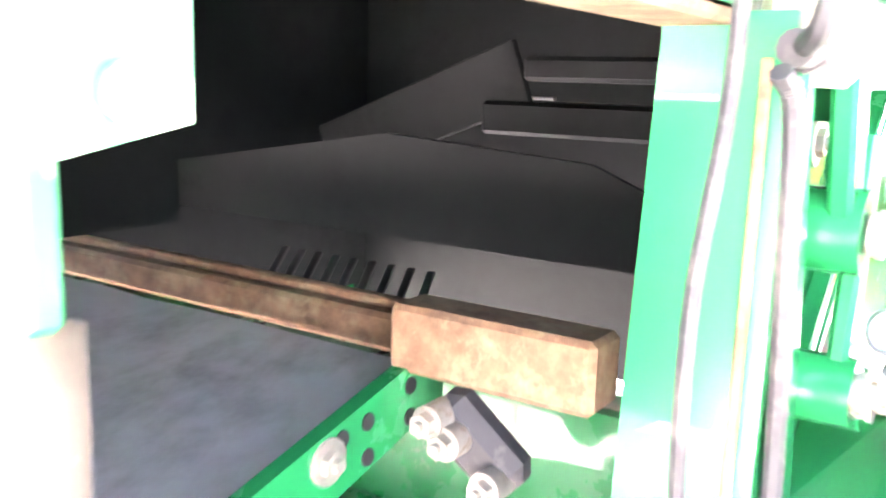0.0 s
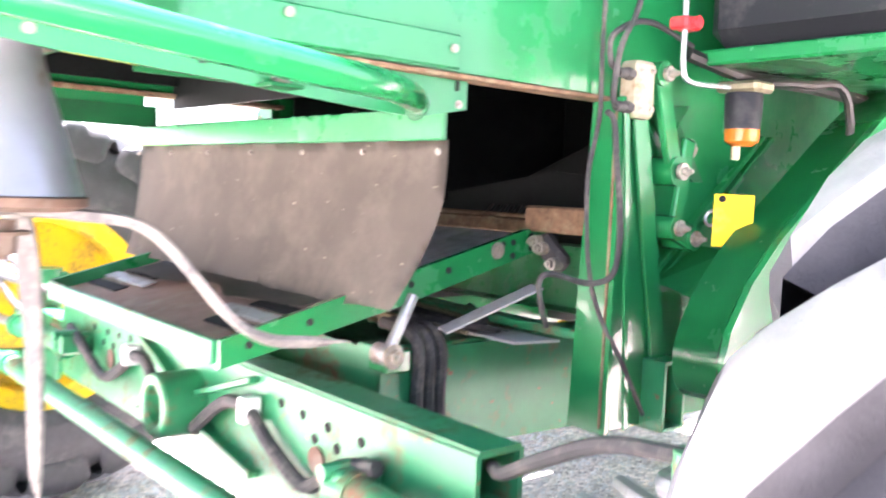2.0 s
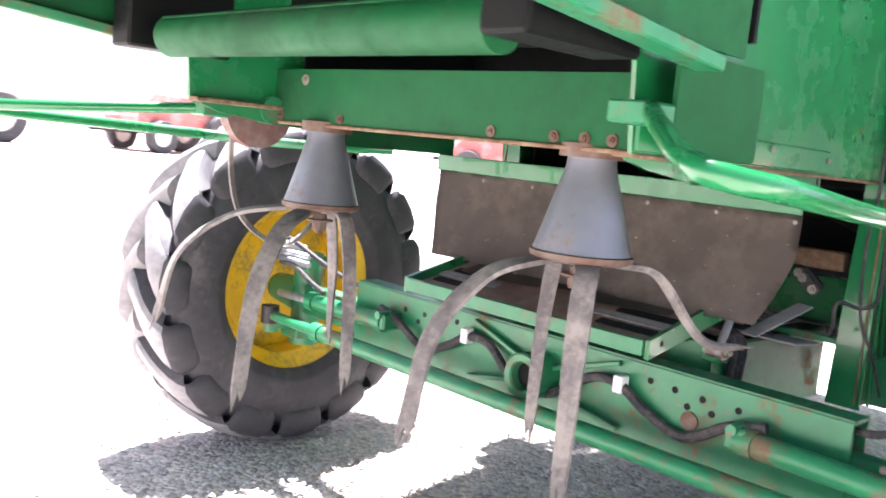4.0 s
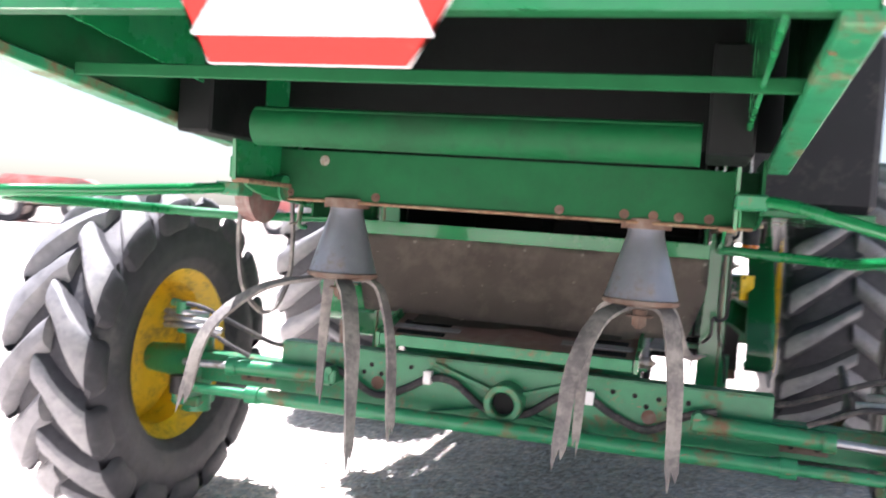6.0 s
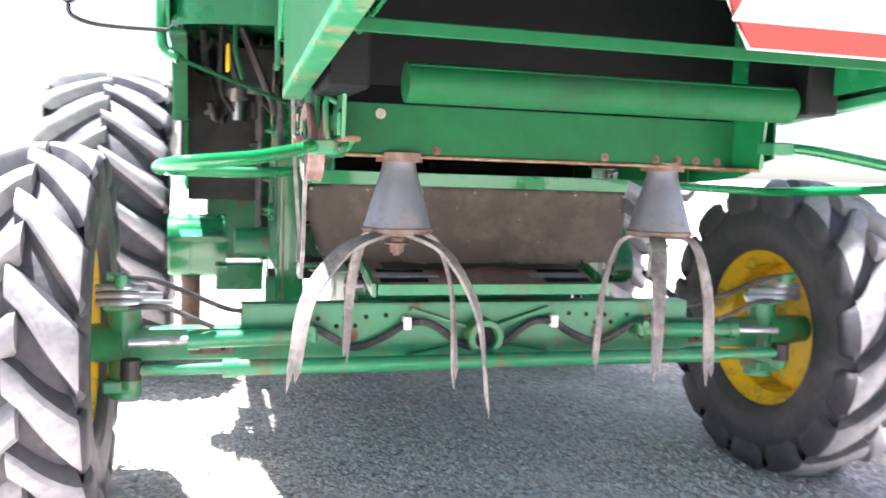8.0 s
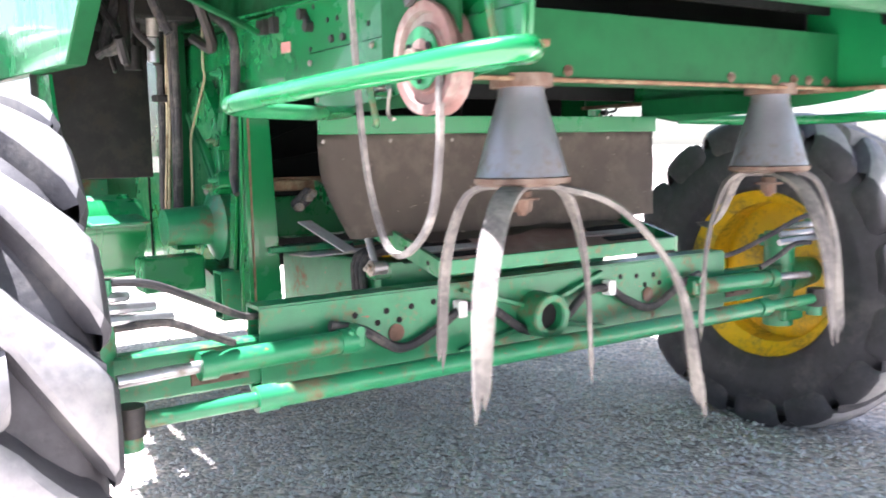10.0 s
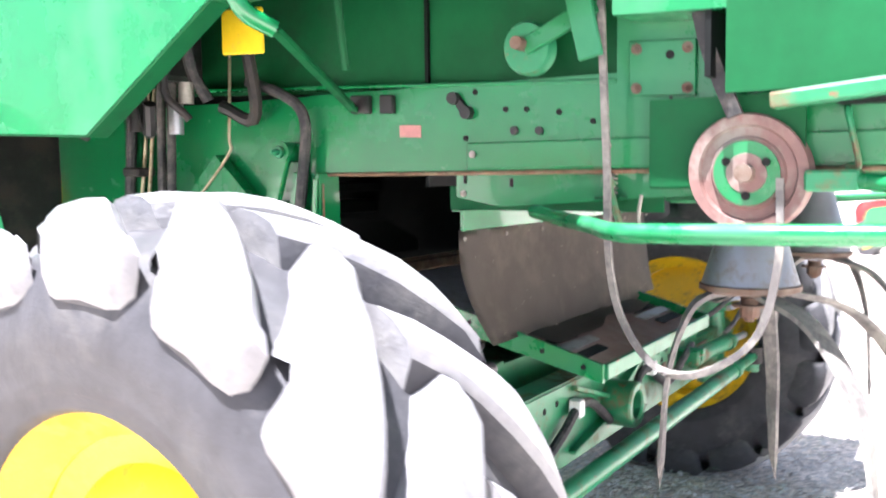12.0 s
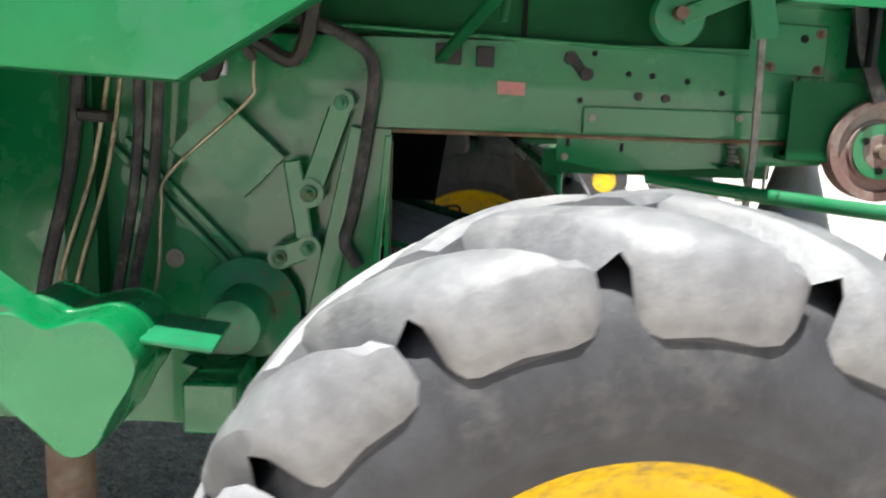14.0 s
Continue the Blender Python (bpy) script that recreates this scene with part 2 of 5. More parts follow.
def obox(bm, a, b, width, thick, up=(0, 0, 1), bev=0.002):
    """A bar with a rectangular section from a to b; width along side, thick along up."""
    a, b = Vector(a), Vector(b)
    d = (b - a)
    z = d.normalized()
    x = Vector(up).cross(z).normalized()
    y = z.cross(x)
    rot = Matrix((x, y, z)).transposed().to_4x4()
    mtx = Matrix.Translation((a + b) / 2) @ rot @ Matrix.Diagonal((width, thick, d.length, 1))
    r = bmesh.ops.create_cube(bm, size=1, matrix=mtx)
    if bev:
        edges = list({e for v in r["verts"] for e in v.link_edges})
        bmesh.ops.bevel(bm, geom=edges, offset=min(bev, min(width, thick) * 0.3), segments=1, affect="EDGES")
    return bm


def plate(bm, pts, axis, pos, thick):
    """A sheet cut to a polygon in the plane across an axis, with its thickness."""
    def at(p, d):
        a, c = p
        return {"x": (pos + d, a, c), "y": (a, pos + d, c), "z": (a, c, pos + d)}[axis]
    lo = [bm.verts.new(at(p, -thick / 2)) for p in pts]
    hi = [bm.verts.new(at(p, thick / 2)) for p in pts]
    bm.faces.new(lo)
    bm.faces.new(list(reversed(hi)))
    for i in range(len(pts)):
        j = (i + 1) % len(pts)
        bm.faces.new((lo[i], hi[i], hi[j], lo[j]))
    return bm


def glide(pts, step=6):
    """Points along a smooth line through pts."""
    p = [Vector(q) for q in pts]
    if len(p) < 3:
        return p
    p = [2 * p[0] - p[1]] + p + [2 * p[-1] - p[-2]]
    out = []
    for i in range(1, len(p) - 2):
        a, b, c, d = p[i - 1:i + 3]
        for k in range(step):
            t = k / step
            out.append(0.5 * (2 * b + (c - a) * t + (2 * a - 5 * b + 4 * c - d) * t * t + (3 * b - a - 3 * c + d) * t ** 3))
    out.append(p[-2])
    return out


def tube(bm, pts, r, seg=8, step=6, flat=None, side=(1, 0, 0), cap=True):
    """A round pipe along a smooth line; with flat, a strap r wide and flat thick whose width lies along side."""
    line = glide(pts, step) if step > 1 else [Vector(q) for q in pts]
    rings = []
    up = None
    for i, q in enumerate(line):
        d = (line[min(i + 1, len(line) - 1)] - line[max(i - 1, 0)]).normalized()
        if flat:
            x = Vector(side)
            x = (x - d * x.dot(d)).normalized()
            y = d.cross(x)
            cs = [x * (r / 2) + y * (flat / 2), -x * (r / 2) + y * (flat / 2), -x * (r / 2) - y * (flat / 2), x * (r / 2) - y * (flat / 2)]
            rings.append([bm.verts.new(q + c) for c in cs])
            continue
        if up is None:
            up = Vector((0, 0, 1)) if abs(d.z) < 0.9 else Vector((0, 1, 0))
        x = (up - d * up.dot(d)).normalized()
        up = x
        y = d.cross(x)
        rr = r if not callable(r) else r(i / (len(line) - 1), i)
        rings.append([bm.verts.new(q + rr * (math.cos(2 * math.pi * k / seg) * x + math.sin(2 * math.pi * k / seg) * y)) for k in range(seg)])
    m = len(rings[0])
    for a, b in zip(rings, rings[1:]):
        for k in range(m):
            bm.faces.new((a[k], a[(k + 1) % m], b[(k + 1) % m], b[k]))
    if cap:
        bm.faces.new(list(reversed(rings[0])))
        bm.faces.new(rings[-1])
    return bm


def lathe(bm, prof, origin, axis="x", seg=48, close=False):
    """Turns a profile of (radius, along) round an axis through origin."""
    o = Vector(origin)
    basis = {"x": (Vector((1, 0, 0)), Vector((0, 1, 0)), Vector((0, 0, 1))), "y": (Vector((0, 1, 0)), Vector((0, 0, 1)), Vector((1, 0, 0))), "z": (Vector((0, 0, 1)), Vector((1, 0, 0)), Vector((0, 1, 0)))}[axis]
    rings = []
    for r, h in prof:
        if r < 1e-5:
            rings.append([bm.verts.new(o + h * basis[0])])
        else:
            rings.append([bm.verts.new(o + h * basis[0] + r * (math.cos(2 * math.pi * k / seg) * basis[1] + math.sin(2 * math.pi * k / seg) * basis[2])) for k in range(seg)])
    pairs = list(zip(rings, rings[1:])) + ([(rings[-1], rings[0])] if close else [])
    for a, b in pairs:
        for k in range(seg):
            j = (k + 1) % seg
            if len(a) == 1 and len(b) == 1:
                continue
            if len(a) == 1:
                bm.faces.new((a[0], b[j], b[k]))
            elif len(b) == 1:
                bm.faces.new((a[k], a[j], b[0]))
            else:
                bm.faces.new((a[k], a[j], b[j], b[k]))
    return bm


def cyl(bm, a, b, r, seg=16, r2=None):
    a, b = Vector(a), Vector(b)
    d = b - a
    rot = d.to_track_quat("Z", "Y").to_matrix().to_4x4()
    bmesh.ops.create_cone(bm, cap_ends=True, segments=seg, radius1=r, radius2=r if r2 is None else r2, depth=d.length, matrix=Matrix.Translation((a + b) / 2) @ rot)
    return bm


def bolt(bm, p, axis, r=0.009, h=0.007, washer=True):
    """A hexagon head on a washer, standing out along axis."""
    p, a = Vector(p), Vector(axis).normalized()
    if washer:
        cyl(bm, p - a * 0.002, p + a * 0.002, r * 1.7, 14)
    cyl(bm, p, p + a * h, r, 6)
    cyl(bm, p + a * h * 0.9, p + a * (h * 1.6), r * 0.5, 8)
    return bm


def hole(bm, p, axis, r=0.007):
    p, a = Vector(p), Vector(axis).normalized()
    return cyl(bm, p - a * 0.001, p + a * 0.0012, r, 10)


# ---------------------------------------------------------------- ground
GROUND = 0.036


def sheet_ground():
    bm = B()
    n, half = 160, 6.0
    def height(x, y):
        return 0.012 * (noise.noise((x * 1.3, y * 1.3, 0)) + 0.5 * noise.noise((x * 5, y * 5, 3))) - 0.008
    rows = []
    for i in range(n + 1):
        rows.append([])
        for j in range(n + 1):
            x, y = -half + 2 * half * i / n, -half + 2 * half * j / n
            edge = max(abs(x), abs(y)) / half
            rows[-1].append(bm.verts.new((x, y, height(x, y) * (1 - max(0, edge - 0.8) / 0.2) - 0.0)))
    for i in range(n):
        for j in range(n):
            bm.faces.new((rows[i][j], rows[i + 1][j], rows[i + 1][j + 1], rows[i][j + 1]))
    far = 400
    c = [(-far, -far), (far, -far), (far, far), (-far, far)]
    k = [(-half, -half), (half, -half), (half, half), (-half, half)]
    outer = [bm.verts.new((*q, 0)) for q in c]
    inner = [rows[0][0], rows[n][0], rows[n][n], rows[0][n]]
    sides = [[rows[i][0] for i in range(n + 1)], [rows[n][j] for j in range(n + 1)], [rows[n - i][n] for i in range(n + 1)], [rows[0][n - j] for j in range(n + 1)]]
    for s in range(4):
        bm.faces.new([outer[s]] + [outer[(s + 1) % 4]] + list(reversed(sides[s])))
    ob = part("ground", bm, GRAVEL)
    ob.location.z = GROUND
    return ob


ground = tagged(sheet_ground(), "grey gravel yard with pale loose stones", "ground", kind="structure")

# loose stones lying on the gravel
bm = B()
rs = random.Random(3)
for k in range(22000):
    x, y = rs.triangular(-2.4, 3.0, 0.2), rs.triangular(-1.6, 3.2, 0.5)
    s = rs.uniform(0.004, 0.012) * (1.6 if rs.random() < 0.06 else 1)
    vs = [bm.verts.new((x + s * rs.uniform(0.7, 1.2) * math.cos(a), y + s * rs.uniform(0.7, 1.2) * math.sin(a), 0.001)) for a in (0.3, 1.6, 2.9, 4.2, 5.4)]
    top = bm.verts.new((x + rs.uniform(-0.3, 0.3) * s, y + rs.uniform(-0.3, 0.3) * s, s * rs.uniform(0.5, 0.9)))
    for i in range(5):
        bm.faces.new((vs[i], vs[(i + 1) % 5], top))
gravel = part("loose_gravel", bm, STONE, smooth=0)
gravel.location.z = GROUND
tagged(gravel, "loose pale grey gravel stones on the yard", "gravel", kind="stuff")


def empty(name, at=(0, 0, 0), label="", category="", group=""):
    ob = new(name)
    ob.empty_display_size = 0.1
    ob.location = at
    return tagged(ob, label, category, group)


combine = empty("combine_harvester", (0, 0, 0), "green combine harvester with yellow rims, dusty and worn, parked on gravel", "combine harvester")
SIDES = (-1, 1)


# ---------------------------------------------------------------- wheels
def carcass_mesh(R, W, rim_r, lug_h):
    """The smooth body of an agricultural tyre about the x axis, with a bead ring and a bulged sidewall."""
    bm = B()
    C = R - lug_h
    prof = [(rim_r, -W * 0.36), (rim_r + 0.012, -W * 0.43), (rim_r + 0.03, -W * 0.435), (rim_r + 0.034, -W * 0.455), (rim_r + 0.05, -W * 0.46), (rim_r * 0.6 + C * 0.4, -W * 0.492), (C - 0.12, -W * 0.497), (C - 0.07, -W * 0.475), (C - 0.03, -W * 0.41), (C - 0.010, -W * 0.30), (C - 0.002, -W * 0.15)]
    prof += [(C, 0)] + [(r, -w) for r, w in reversed(prof)]
    return lathe(bm, prof, (0, 0, 0), "x", 72)


def bar_mesh(R, W, lug_h, sweep, lug_w, side, flip, seed):
    """One chevron tread bar: narrow at the crown, broad at the shoulder, with a blunt end that laps down the sidewall."""
    bm = B()
    C = R - lug_h
    rl = random.Random(seed)

    def pos(w, a, r):
        return Vector((w, r * math.cos(a), r * math.sin(a)))
    steps = [(0.00, 0.0), (0.12, 0.001), (0.28, 0.0), (0.46, -0.002), (0.64, -0.006), (0.80, -0.013), (0.92, -0.024), (0.99, -0.042), (1.015, -0.066), (1.02, -0.092), (1.0, -0.113), (0.97, -0.124)]
    rings = []
    for i, (t, dr) in enumerate(steps):
        m = min(t, 1.0)
        r = R + dr + rl.uniform(-0.0015, 0.0015)
        w = side * (t * W * 0.5 - 0.014 * (i == 0))
        a = flip * sweep * m ** 0.9
        hw = (lug_w * (0.44 + 0.44 * m ** 1.3) * (1.0, 1.0, 0.99, 0.93, 0.82)[max(0, i - 7)]) / R
        foot_w, foot_r = (w * 0.985, C - 0.018) if i < 6 else (side * W * 0.45, r - 0.012)
        lip, ease, cut = 0.012 if i < 7 else 0.004, 0.018 / R, (0.032 if i < 6 else 0.012) / R
        edge = w * (0.965 if i >= 6 else 1)
        rings.append([bm.verts.new(q) for q in (pos(foot_w, a - hw - cut, foot_r), pos(edge, a - hw, r - lip), pos(w, a - hw + ease, r - 0.001), pos(w, a, r + 0.002), pos(w, a + hw - ease, r - 0.001), pos(edge, a + hw, r - lip), pos(foot_w, a + hw + cut, foot_r))])
    for p, q in zip(rings, rings[1:]):
        for j in range(6):
            f = bm.faces.new((p[j], p[j + 1], q[j + 1], q[j]))
            # inner-side faces take darker rubber, the shade there put into the colour
            f.material_index = 1 if side < 0 and (j in (0, 5) or rings.index(p) > 5) else 0
    bm.faces.new(rings[0])
    bm.faces.new(list(reversed(rings[-1]))).material_index = 1
    return bm


def tyre(R, W, rim_r, lugs, lug_h, sweep, lug_w, turn, flip, at, label):
    """A tyre under the machine: the carcass, and each tread bar as a piece of it."""
    body = part("tyre", carcass_mesh(R, W, rim_r, lug_h), TYRE, combine, label, smooth=60)
    body.matrix_basis = at
    for side in SIDES:
        for v in range(3):
            bar = part("tread_bar", bar_mesh(R, W, lug_h, sweep, lug_w, side, flip, lugs * 7 + v), LUG, body, smooth=34)
            bar.data.materials.append(TYRE)
            for k in range(v, lugs, 3):
                one = bar if k == v else new("tread_bar", bar.data)
                one.parent = body
                one.matrix_basis = Matrix.Rotation(turn + 2 * math.pi * (k + (0.5 if side > 0 else 0)) / lugs, 4, "X")
    return body


def rim_mesh(R, W, dish):
    """A steel wheel about the x axis, outer side towards +x: two flanges, a stepped barrel and a dished disc."""
    bm = B()
    prof = [(R + 0.022, -W * 0.5), (R + 0.026, -W * 0.5 + 0.012), (R + 0.004, -W * 0.5 + 0.022), (R - 0.004, -W * 0.36), (R - 0.03, -W * 0.25), (R - 0.03, W * 0.25), (R - 0.004, W * 0.36), (R + 0.004, W * 0.5 - 0.022), (R + 0.026, W * 0.5 - 0.012), (R + 0.022, W * 0.5),
            (R + 0.010, W * 0.5 - 0.004), (R - 0.012, W * 0.36), (R - 0.040, W * 0.24), (R - 0.040, dish), (R * 0.72, dish - 0.015), (R * 0.6, dish + 0.02), (R * 0.42, dish + 0.03), (R * 0.30, dish + 0.02), (0, dish + 0.02)]
    lathe(bm, prof, (0, 0, 0), "x", 56)
    inner = [(R + 0.022, -W * 0.5), (R + 0.010, -W * 0.5 + 0.004), (R - 0.012, -W * 0.36), (R - 0.040, -W * 0.24), (R - 0.042, dish - 0.012), (R * 0.72, dish - 0.028), (R * 0.3, dish), (0, dish)]
    lathe(bm, inner, (0, 0, 0), "x", 56)
    bmesh.ops.remove_doubles(bm, verts=bm.verts, dist=0.0005)
    return bm


TY_R, TY_W, RIM_R = 0.583, 0.34, 0.300
for sx, wx, wy, wz, steer in ((-1, -1.345, 0.12, 0.622, 180), (1, 1.36, 0.25, 0.585, 3.0)):
    rim = part("rear_wheel", rim_mesh(RIM_R, 0.25, 0.055), YELLOW, combine, "yellow painted steel steering wheel rim")
    rim.matrix_basis = pose(wx, wy, wz, 0, 0, steer)
    tyre(TY_R, TY_W, RIM_R + 0.005, 15, 0.047, 0.40, 0.103, 0.1 if sx > 0 else 0.02, sx, pose(wx, wy, wz, 0, 0, steer), "dusty dark grey chevron-lugged farm tyre")
    bm = B()
    lathe(bm, [(0.0, 0.16), (0.06, 0.16), (0.075, 0.15), (0.08, 0.10), (0.12, 0.098), (0.12, 0.07)], (0, 0, 0), "x", 28)
    part("hub", bm, GREEN_WORN, rim, "green cast wheel hub")
    for k in range(8):
        a = 2 * math.pi * k / 8
        bm = B()
        bolt(bm, (0.105, 0.095 * math.cos(a), 0.095 * math.sin(a)), (1, 0, 0), 0.012, 0.014)
        part("wheel_nut", bm, ZINC, rim)

FT_R, FT_W = 0.80, 0.63
for sx, wx in ((-1, -1.35), (1, 1.25)):
    at = pose(wx, 2.45, FT_R + 0.03, 0, 0, 0 if sx > 0 else 180)
    rim = part("drive_wheel", rim_mesh(0.41, 0.52, 0.02), YELLOW, combine, "yellow drive wheel rim")
    rim.matrix_basis = at
    tyre(FT_R, FT_W, 0.415, 22, 0.045, 0.30, 0.066, 0.2, sx, at, "very wide dusty grey drive tyre with chevron bars")



# ---------------------------------------------------------------- steering axle
bm = B()
outer = [(0.030, 0.522), (0.110, 0.522), (0.110, 0.727), (0.030, 0.727)]
inside = [(0.038, 0.531), (0.102, 0.531), (0.102, 0.718), (0.038, 0.718)]
ends = []
for x in (-0.775, 0.775):
    ends.append(([bm.verts.new((x, *p)) for p in outer], [bm.verts.new((x, *p)) for p in inside]))
for k in range(4):
    j = (k + 1) % 4
    for s in (0, 1):
        bm.faces.new((ends[0][s][k], ends[1][s][k], ends[1][s][j], ends[0][s][j]))
    for e in ends:
        bm.faces.new((e[0][k], e[0][j], e[1][j], e[1][k]))
bmesh.ops.bevel(bm, geom=[e for e in bm.edges if abs(e.verts[0].co.x - e.verts[1].co.x) > 1 and e.verts[0].co.z in (0.522, 0.727) or abs(e.verts[0].co.x - e.verts[1].co.x) > 1 and min(abs(e.verts[0].co.y - 0.03), abs(e.verts[0].co.y - 0.11)) < 1e-4], offset=0.005, segments=2, affect="EDGES")
axle = part("steering_axle", bm, GREEN_WORN, combine, "long green rectangular steering axle with rust spots")
for sx in SIDES:
    bm = B()
    box(bm, (sx * 0.66, 0.045, 0.553), (sx * 1.12, 0.098, 0.655), 0.005)
    part("axle_extension", bm, GREEN_WORN, axle, "rust-stained sliding axle end")
    bm = B()
    cyl(bm, (sx * 1.12, 0.08, 0.44), (sx * 1.12, 0.08, 0.76), 0.05, 20)
    box(bm, (sx * 1.08, 0.02, 0.71), (sx * 1.18, 0.14, 0.75), 0.006)
    box(bm, (sx * 1.08, 0.02, 0.46), (sx * 1.18, 0.14, 0.50), 0.006)
    cyl(bm, (sx * 1.12, 0.08, 0.605), (sx * 1.32, 0.10, 0.605), 0.065, 20, 0.05)
    part("knuckle", bm, GREEN_WORN, axle, "green cast steering knuckle")
    bm = B()
    obox(bm, (sx * 1.11, 0.09, 0.515), (sx * 1.09, -0.08, 0.525), 0.05, 0.03)
    cyl(bm, (sx * 1.09, -0.078, 0.50), (sx * 1.09, -0.078, 0.575), 0.026, 16)
    part("steering_arm", bm, GREEN_WORN, axle)
    # hydraulic cylinder beside the beam
    bm = B()
    cyl(bm, (sx * 0.60, -0.02, 0.635), (sx * 0.92, -0.035, 0.632), 0.026, 20)
    cyl(bm, (sx * 0.90, -0.035, 0.632), (sx * 0.935, -0.036, 0.632), 0.030, 20)
    cyl(bm, (sx * 0.57, -0.02, 0.635), (sx * 0.61, -0.02, 0.635), 0.030, 20)
    c = part("steering_cylinder", bm, GREEN_WORN, axle, "pale green hydraulic steering cylinder")
    bm = B()
    cyl(bm, (sx * 0.93, -0.036, 0.632), (sx * 1.10, -0.045, 0.628), 0.013, 14)
    part("piston_rod", bm, STEEL, c, "bright chromed piston rod")
    bm = B()
    box(bm, (sx * 0.55, -0.045, 0.615), (sx * 0.595, 0.03, 0.665), 0.006)
    cyl(bm, (sx * 0.57, -0.055, 0.66), (sx * 0.57, 0.0, 0.66), 0.012, 10)
    part("cylinder_bracket", bm, GREEN_WORN, axle, "chipped green cylinder bracket")
    bm = B()
    box(bm, (sx * 0.80, 0.0415, 0.572), (sx * 0.93, 0.045, 0.632), 0.001)
    patch = part("rust_patch", bm, RUST, axle, "bare rusty wear plate on the axle end")
    for x0, z0 in ((0.83, 0.590), (0.90, 0.590), (0.85, 0.618)):
        bm = B()
        hole(bm, (sx * x0, 0.0415, z0), (0, -1, 0), 0.008)
        part("bolt_hole", bm, HOLE, axle)
    # stacked fittings and hose clamps by the knuckle
    for j, (dz, w) in enumerate(((0.0, 0.20), (0.022, 0.17), (0.045, 0.12))):
        bm = B()
        tube(bm, [(sx * (1.18 - w), -0.02 + 0.02 * j, 0.74 + dz), (sx * 1.10, -0.05, 0.75 + dz), (sx * 1.19, -0.03, 0.745 + dz)], 0.011, 8)
        part("pipe_fitting", bm, STEEL, axle, "bright steel pipe fitting")
    bm = B()
    cyl(bm, (sx * 1.12, -0.04, 0.79), (sx * 1.12, -0.04, 0.83), 0.024, 12)
    cyl(bm, (sx * 1.10, -0.04, 0.815), (sx * 1.16, -0.04, 0.825), 0.014, 10)
    part("hose_union", bm, GREEN_WORN, axle)
    for pts in ([(sx * 1.12, -0.045, 0.825), (sx * 1.03, -0.05, 0.815), (sx * 0.92, -0.02, 0.765), (sx * 0.82, 0.03, 0.715), (sx * 0.76, 0.07, 0.70)],
                [(sx * 1.10, -0.05, 0.735), (sx * 1.0, -0.06, 0.735), (sx * 0.92, -0.055, 0.70), (sx * 0.86, -0.04, 0.672)]):
        bm = B()
        tube(bm, pts, 0.0085, 8)
        part("hydraulic_hose", bm, RUBBER, axle, "thin black hydraulic hose")
    # hose along the rear web, with its white tag
    bm = B()
    tube(bm, [(sx * 0.62, 0.0, 0.67), (sx * 0.54, -0.005, 0.65), (sx * 0.43, 0.01, 0.59), (sx * 0.33, 0.01, 0.62), (sx * 0.25, 0.008, 0.664), (sx * 0.17, 0.008, 0.66), (sx * 0.08, 0.0, 0.60), (sx * 0.02, 0.025, 0.575)], 0.012, 8)
    h = part("axle_hose", bm, RUBBER, axle, "black hose clipped along the axle")
    bm = B()
    box(bm, (sx * 0.242, -0.008, 0.645), (sx * 0.268, 0.024, 0.687), 0.003)
    part("tag", bm, WHITE, h, "small white plastic hose tag")
    for y0, z0 in ((0.32, 0.688), (0.385, 0.684), (0.455, 0.681), (0.54, 0.68), (0.42, 0.655), (0.48, 0.655)):
        bm = B()
        hole(bm, (sx * y0, 0.030, z0), (0, -1, 0), 0.008)
        part("bolt_hole", bm, HOLE, axle)
    bm = B()
    lathe(bm, [(0.001, 0), (0.022, 0.0), (0.022, -0.003), (0.001, -0.004)], (sx * 0.43, 0.029, 0.625), "y", 12)
    part("rust_spot_plate", bm, RUST, axle, "rusty washer plate")
# pivot casting in the middle
bm = B()
lathe(bm, [(0.036, 0.05), (0.060, 0.05), (0.060, -0.045), (0.056, -0.05), (0.040, -0.05), (0.036, -0.045), (0.036, 0.05)], (0, 0, 0.622), "y", 32)
pivot = part("pivot_bearing", bm, GREEN_WORN, axle, "green cast axle pivot with radial ribs")
for sx in SIDES:
    bm = B()
    obox(bm, (sx * 0.05, 0.02, 0.65), (sx * 0.24, 0.028, 0.71), 0.012, 0.03, (0, 1, 0))
    part("pivot_rib", bm, GREEN_WORN, axle)
    bm = B()
    obox(bm, (sx * 0.05, 0.02, 0.593), (sx * 0.25, 0.028, 0.553), 0.012, 0.03, (0, 1, 0))
    part("pivot_rib", bm, GREEN_WORN, axle)
bm = B()
cyl(bm, (0, -0.02, 0.622), (0, 0.026, 0.622), 0.0355, 24)
part("pivot_bore", bm, HOLE, axle)
# tie rod
bm = B()
cyl(bm, (-1.10, -0.085, 0.556), (1.10, -0.085, 0.556), 0.017, 16)
cyl(bm, (-0.80, -0.085, 0.556), (0.80, -0.085, 0.556), 0.024, 20)
tie = part("tie_rod", bm, GREEN_WORN, axle, "long green tie rod, chipped to rust underneath")
for sx in SIDES:
    bm = B()
    cyl(bm, (sx * 1.09, -0.085, 0.53), (sx * 1.09, -0.085, 0.588), 0.03, 18)
    part("ball_joint", bm, DARK_STEEL, tie)
    bm = B()
    cyl(bm, (sx * 0.79, -0.085, 0.556), (sx * 0.835, -0.085, 0.556), 0.029, 12)
    part("lock_nut", bm, GREEN_WORN, tie)

